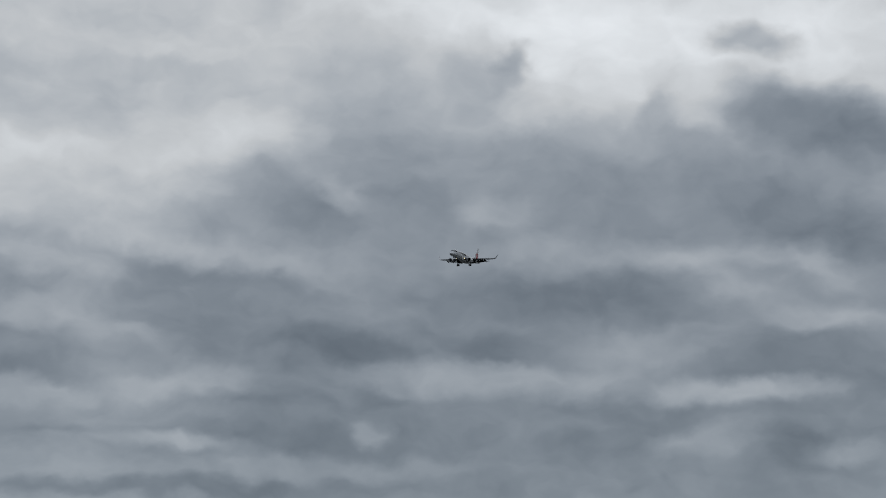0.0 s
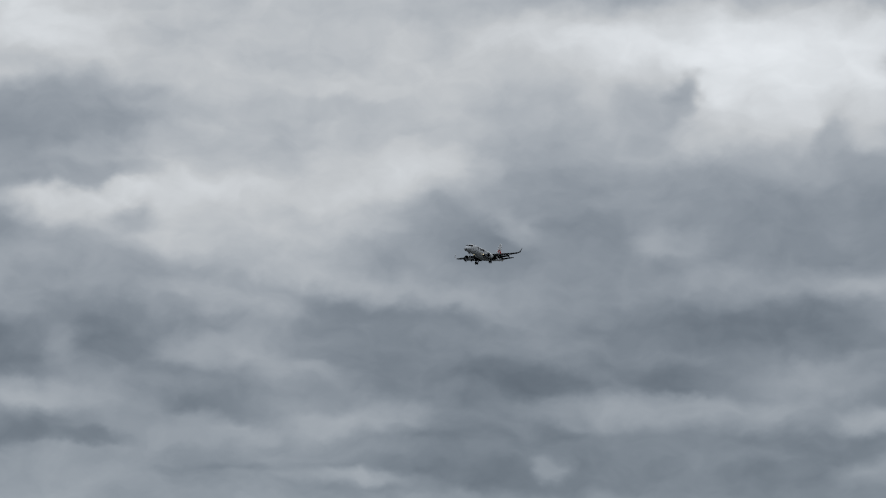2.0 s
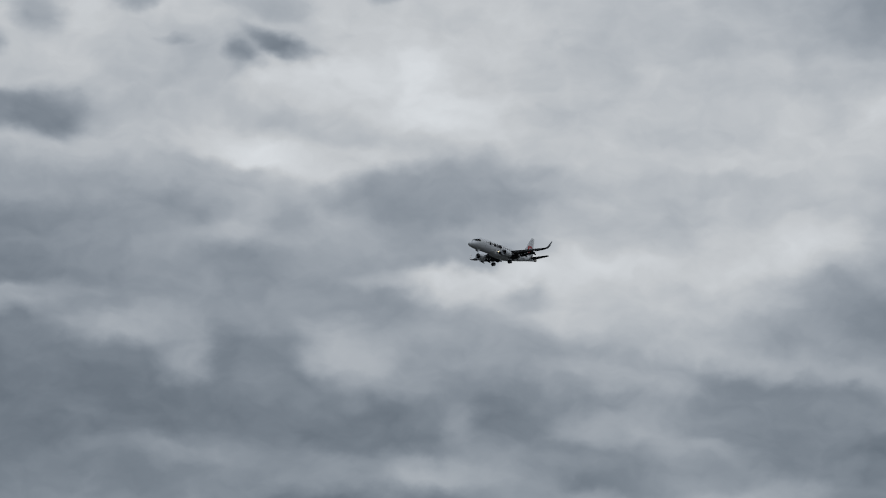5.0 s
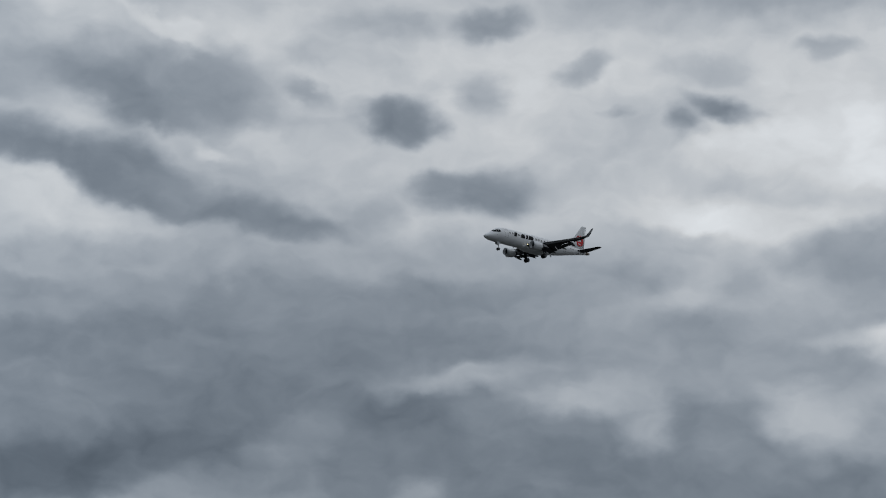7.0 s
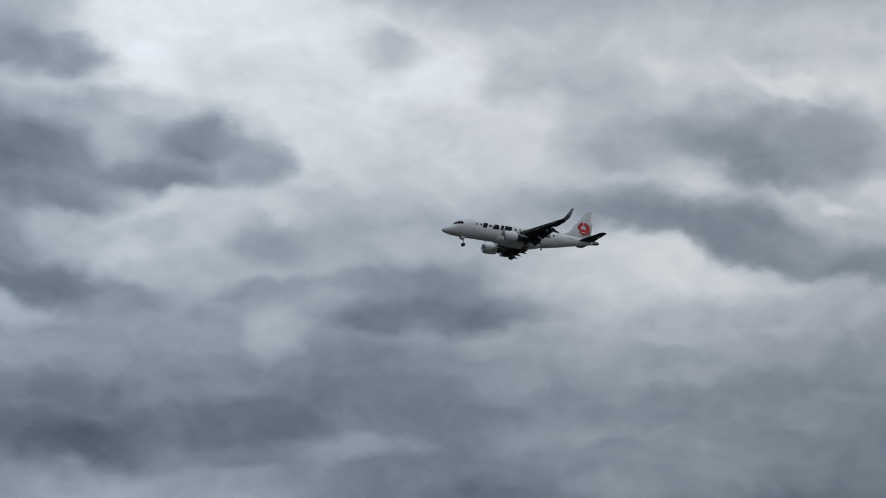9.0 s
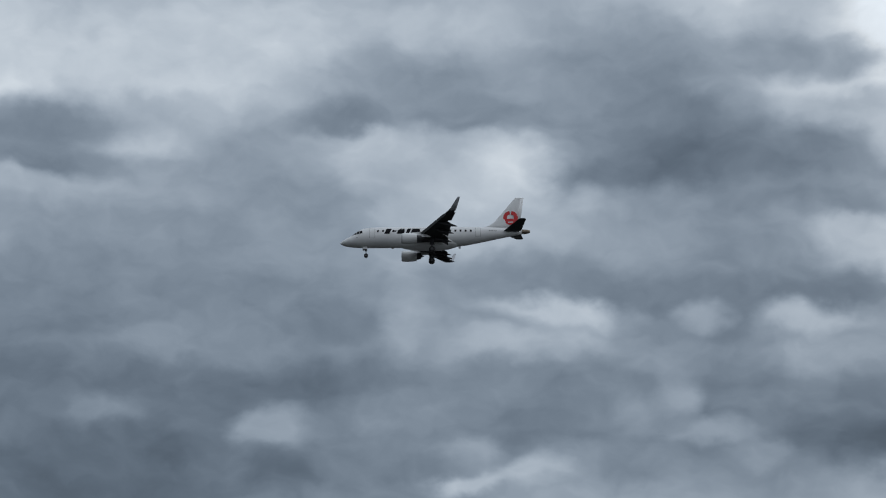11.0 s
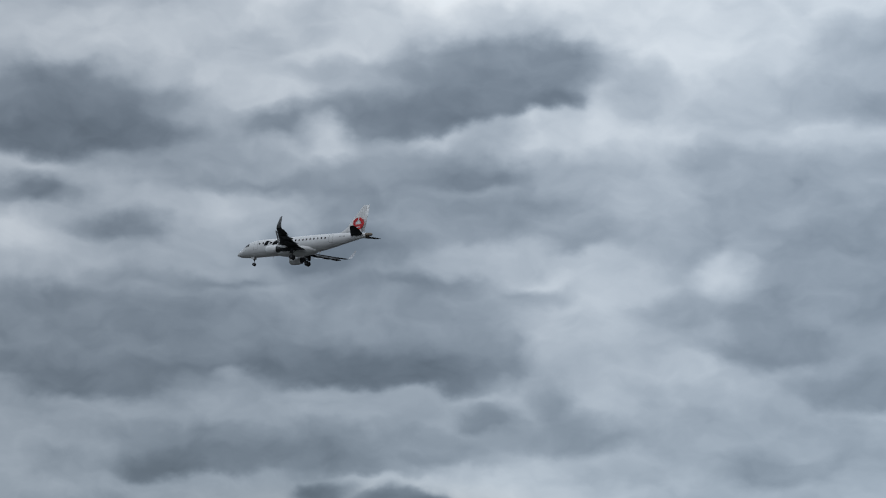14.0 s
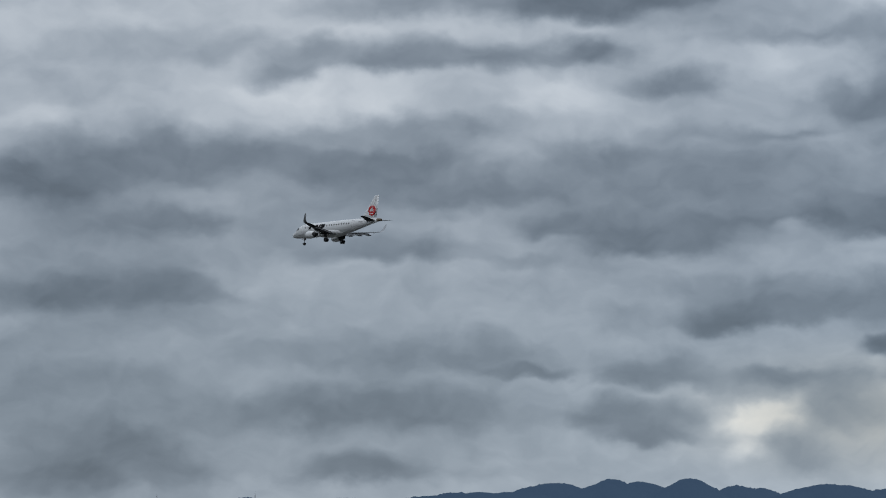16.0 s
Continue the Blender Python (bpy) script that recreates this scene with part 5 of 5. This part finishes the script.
    bm = bmesh.new()
    lathe(bm, [(-1.8, 0.60), (-2.4, 0.58), (-3.15, 0.44), (-3.12, 0.38), (-2.95, 0.30), (-3.65, 0.03)], (ex, ey, ez), 28)
    part("exhaust_core", mirror(bm), DARKGREY, engine, "dark metal exhaust core")
    bm = bmesh.new()
    aerofoil(bm, [(0, 4.5, 1.5, -0.95, 0.09, 0), (0, 3.9, -0.6, -0.72, 0.07, 0)], 9, True)
    aerofoil(bm, [(0, 4.3, 0.6, -1.45, 0.08, 0), (0, 4.5, 1.5, -0.94, 0.09, 0)], 9, True)
    for v in bm.verts:
        v.co.y += ey
    part("pylon", mirror(bm), WHITE, engine, "white engine pylon")

    # main landing gear
    gx, gy, gz = 0.55, 2.62, -2.98
    gear = new("main_gear")
    gear.parent = airliner
    tagged(gear, "lowered main landing gear with twin wheels")
    bm = bmesh.new()
    tube(bm, (gx, gy, -1.0), (gx, gy, -2.3), 0.13, 0.13)
    tube(bm, (gx, gy, -2.3), (gx, gy, gz), 0.085, 0.085)
    tube(bm, (gx, gy - 0.42, gz), (gx, gy + 0.42, gz), 0.07, 0.07)
    part("strut", mirror(bm), STEEL, gear)
    bm = bmesh.new()
    tube(bm, (gx, gy, -2.1), (gx, gy - 1.15, -1.35), 0.06, 0.06)
    tube(bm, (gx + 0.05, gy, -1.9), (gx + 0.8, gy, -1.2), 0.05, 0.05)
    part("brace", mirror(bm), STEEL, gear)
    bm = bmesh.new()
    box(bm, (gx - 0.35, gy + 0.42, -2.35), (gx + 0.38, gy + 0.47, -1.05))
    part("gear_door", mirror(bm), GREY, gear)
    for dy in (-0.30, 0.30):
        bm = bmesh.new()
        lathe(bm, [(-0.15, 0.24), (-0.16, 0.40), (-0.10, 0.48), (0.10, 0.48), (0.16, 0.40), (0.15, 0.24)], (0, 0, 0), 28)
        for v in bm.verts:
            v.co = Vector((gx + v.co.y, gy + dy + v.co.x, gz + v.co.z))
        wheel = part("wheel", mirror(bm), RUBBER, gear, "black rubber tyre")
        bm = bmesh.new()
        lathe(bm, [(-0.165, 0.02), (-0.17, 0.20), (-0.152, 0.235), (0.152, 0.235), (0.17, 0.20), (0.165, 0.02)], (0, 0, 0), 20)
        for v in bm.verts:
            v.co = Vector((gx + v.co.y, gy + dy + v.co.x, gz + v.co.z))
        part("hub", mirror(bm), STEEL, gear)

    # tailplane
    bm = bmesh.new()
    aerofoil(bm, [(0.35, -10.6, -13.3, 0.72, 0.10, 0), (1.0, -11.0, -13.35, 0.79, 0.10, 0), (4.7, -13.05, -14.10, 1.29, 0.09, 0), (4.86, -13.30, -14.12, 1.32, 0.07, 0)])
    tail = part("tailplane", mirror(bm), GREY, airliner, "dark grey horizontal tailplane", auto=False)
    bm = bmesh.new()
    aerofoil(bm, [(0.7, -13.0, -13.62, 0.765, 0.09, 0), (4.6, -13.82, -14.22, 1.285, 0.08, 0)])
    part("elevator", mirror(bm), GREY, tail)
    # lamps that shine ahead
    bm = bmesh.new()
    tube(bm, (4.30, 1.72, -0.98), (4.312, 1.72, -0.98), 0.14, 0.14, 16)
    part("landing_light", mirror(bm), LAMP, wing, "glowing warm landing light")
    bm = bmesh.new()
    lathe(bm, [(4.05, 0.05), (4.10, 0.15), (4.36, 0.175), (4.37, 0.155), (4.29, 0.145), (4.28, 0.05)], (0, 1.72, -0.98), 18, 1.0, True)
    part("lamp_housing", mirror(bm), DARKGREY, wing)

# fin, rudder, emblem
bm = bmesh.new()
aerofoil(bm, [(0, -7.2, -12.6, 1.40, 0.05, 0), (0, -8.6, -12.75, 1.95, 0.08, 0), (0, -9.35, -12.95, 2.45, 0.10, 0), (0, -12.72, -13.95, 6.52, 0.09, 0), (0, -12.84, -13.98, 6.62, 0.06, 0)], 13, True)
fin = part("fin", bm, WHITE, airliner, "white vertical tail fin", auto=False)
bm = bmesh.new()
aerofoil(bm, [(0, -12.45, -13.40, 1.52, 0.09, 0), (0, -13.60, -14.16, 6.60, 0.10, 0)], 9, True)
part("rudder", bm, WHITE, fin, auto=False)


def disc(bm, cx, cz, r0, r1, a0, a1, y, side, n=36):
    """A flat ring sector beside the fin."""
    inner, outer = [], []
    for i in range(n + 1):
        a = radians(a0 + (a1 - a0) * i / n)
        outer.append(bm.verts.new((cx + r1 * math.cos(a), side * y, cz + r1 * math.sin(a))))
        inner.append(bm.verts.new((cx + r0 * math.cos(a), side * y, cz + r0 * math.sin(a))))
    for i in range(n):
        bm.faces.new((inner[i], outer[i], outer[i + 1], inner[i + 1]))


def thicken(bm, by):
    """Gives a flat ring a body towards the fin."""
    made = bmesh.ops.extrude_face_region(bm, geom=list(bm.faces))
    for v in made["geom"]:
        if isinstance(v, bmesh.types.BMVert):
            v.co.y += by
    return bm


for side in (1, -1):
    bm = bmesh.new()
    disc(bm, -12.0, 3.16, 0.58, 1.16, 97, 443, 0.20, side)
    part("emblem", thicken(bm, -side * 0.16), RED, fin, "round red tail emblem with a white centre", smooth=False)
    bm = bmesh.new()
    disc(bm, -12.0, 3.02, 0.02, 0.82, 185, 355, 0.205, side)
    part("emblem_base", thicken(bm, -side * 0.16), RED, fin, "red lower half of the emblem", smooth=False)
    bm = bmesh.new()
    box(bm, (-12.42, side * 0.21 - 0.01, 2.34), (-11.58, side * 0.21 + 0.01, 2.50))
    part("emblem_bar", bm, WHITE, fin, "white bar on the emblem", smooth=False)

# nose gear
gear = new("nose_gear")
gear.parent = airliner
tagged(gear, "lowered nose landing gear with twin wheels")
bm = bmesh.new()
tube(bm, (10.95, 0, -1.4), (10.95, 0, -2.3), 0.10, 0.10)
tube(bm, (10.95, 0, -2.3), (10.95, 0, -3.0), 0.06, 0.06)
tube(bm, (10.95, -0.2, -3.0), (10.95, 0.2, -3.0), 0.05, 0.05)
part("strut", bm, STEEL, gear)
bm = bmesh.new()
tube(bm, (10.95, 0, -2.2), (11.75, 0, -1.5), 0.05, 0.05)
part("brace", bm, STEEL, gear)
for side in (1, -1):
    bm = bmesh.new()
    lathe(bm, [(-0.09, 0.14), (-0.10, 0.25), (-0.06, 0.31), (0.06, 0.31), (0.10, 0.25), (0.09, 0.14)], (0, 0, 0), 24)
    for v in bm.verts:
        v.co = Vector((10.95 + v.co.y, side * 0.19 + v.co.x, -3.0 + v.co.z))
    part("wheel", bm, RUBBER, gear, "black rubber tyre")
    bm = bmesh.new()
    lathe(bm, [(-0.095, 0.02), (-0.10, 0.13), (0.10, 0.13), (0.095, 0.02)], (0, 0, 0), 16)
    for v in bm.verts:
        v.co = Vector((10.95 + v.co.y, side * 0.19 + v.co.x, -3.0 + v.co.z))
    part("hub", bm, STEEL, gear)
    bm = bmesh.new()
    box(bm, (10.75, side * 0.36 - 0.02, -2.02), (11.5, side * 0.36 + 0.02, -1.5))
    part("gear_door", bm, WHITE, gear)
bm = bmesh.new()
tube(bm, (11.03, 0, -2.15), (11.09, 0, -2.15), 0.09, 0.09, 14)
part("taxi_light", bm, STEEL, gear)

radio_mast(-7.66, 3000, 30, 0)
radio_mast(-5.06, 3000, 31, 0)


def motions():
    walk(airliner, [
        (0, pose(778.44, -342.97, 152.22, -2.10, -1.59, 133.28)),
        (0.5, pose(753.78, -317.36, 149.65, -1.27, -1.64, 133.65)),
        (1, pose(729.10, -291.72, 147.07, -0.51, -1.68, 134.00)),
        (1.5, pose(704.39, -266.05, 144.49, 0.11, -1.72, 134.34)),
        (2, pose(679.64, -240.36, 141.91, 0.56, -1.74, 134.63)),
        (2.5, pose(654.87, -214.63, 139.32, 0.82, -1.73, 134.87)),
        (3, pose(630.07, -188.87, 136.73, 0.97, -1.70, 135.06)),
        (3.5, pose(605.24, -163.08, 134.14, 1.08, -1.61, 135.18)),
        (4, pose(580.38, -137.26, 131.54, 1.13, -1.38, 135.14)),
        (4.5, pose(555.50, -111.41, 128.95, 1.06, -1.09, 135.03)),
        (5, pose(530.58, -85.54, 126.34, 0.80, -0.83, 134.93)),
        (5.5, pose(505.64, -59.63, 123.74, 0.29, -0.67, 134.93)),
        (6, pose(480.66, -33.69, 121.13, -0.31, -0.56, 134.97)),
        (6.5, pose(455.66, -7.72, 118.52, -0.67, -0.52, 135.06)),
        (7, pose(430.63, 18.28, 115.91, -0.50, -0.60, 135.21)),
        (7.5, pose(405.56, 44.31, 113.29, 0.09, -0.79, 135.40)),
        (8, pose(380.47, 70.37, 110.67, 0.85, -1.03, 135.59)),
        (8.5, pose(355.36, 96.46, 108.05, 1.35, -1.08, 135.72)),
        (9, pose(330.21, 122.58, 105.42, 1.21, -0.66, 135.73)),
        (9.5, pose(305.03, 148.73, 102.80, 0.94, 0.01, 135.64)),
        (10, pose(279.82, 174.91, 100.16, 1.14, 0.70, 135.51)),
        (10.5, pose(254.59, 201.12, 97.53, 2.31, 1.20, 135.37)),
        (11, pose(229.32, 227.36, 94.89, 3.99, 1.59, 135.23)),
        (11.5, pose(204.03, 253.63, 92.25, 6.26, 1.73, 135.13)),
        (12, pose(178.71, 279.93, 89.61, 8.12, 1.50, 135.08)),
        (12.5, pose(153.36, 306.26, 86.96, 8.66, 0.94, 135.09)),
        (13, pose(127.98, 332.62, 84.31, 7.78, 0.32, 135.10)),
        (13.5, pose(102.57, 359.01, 81.66, 5.99, -0.26, 135.15)),
        (14, pose(77.13, 385.43, 79.00, 4.33, -0.76, 135.29)),
        (14.5, pose(51.66, 411.88, 76.34, 3.21, -1.16, 135.50)),
        (15, pose(26.17, 438.36, 73.68, 2.30, -1.35, 135.73)),
        (15.5, pose(0.64, 464.87, 71.01, 1.29, -1.38, 135.95)),
        (16, pose(-24.91, 491.41, 68.35, 0.20, -1.33, 136.16)),
    ])


motions()
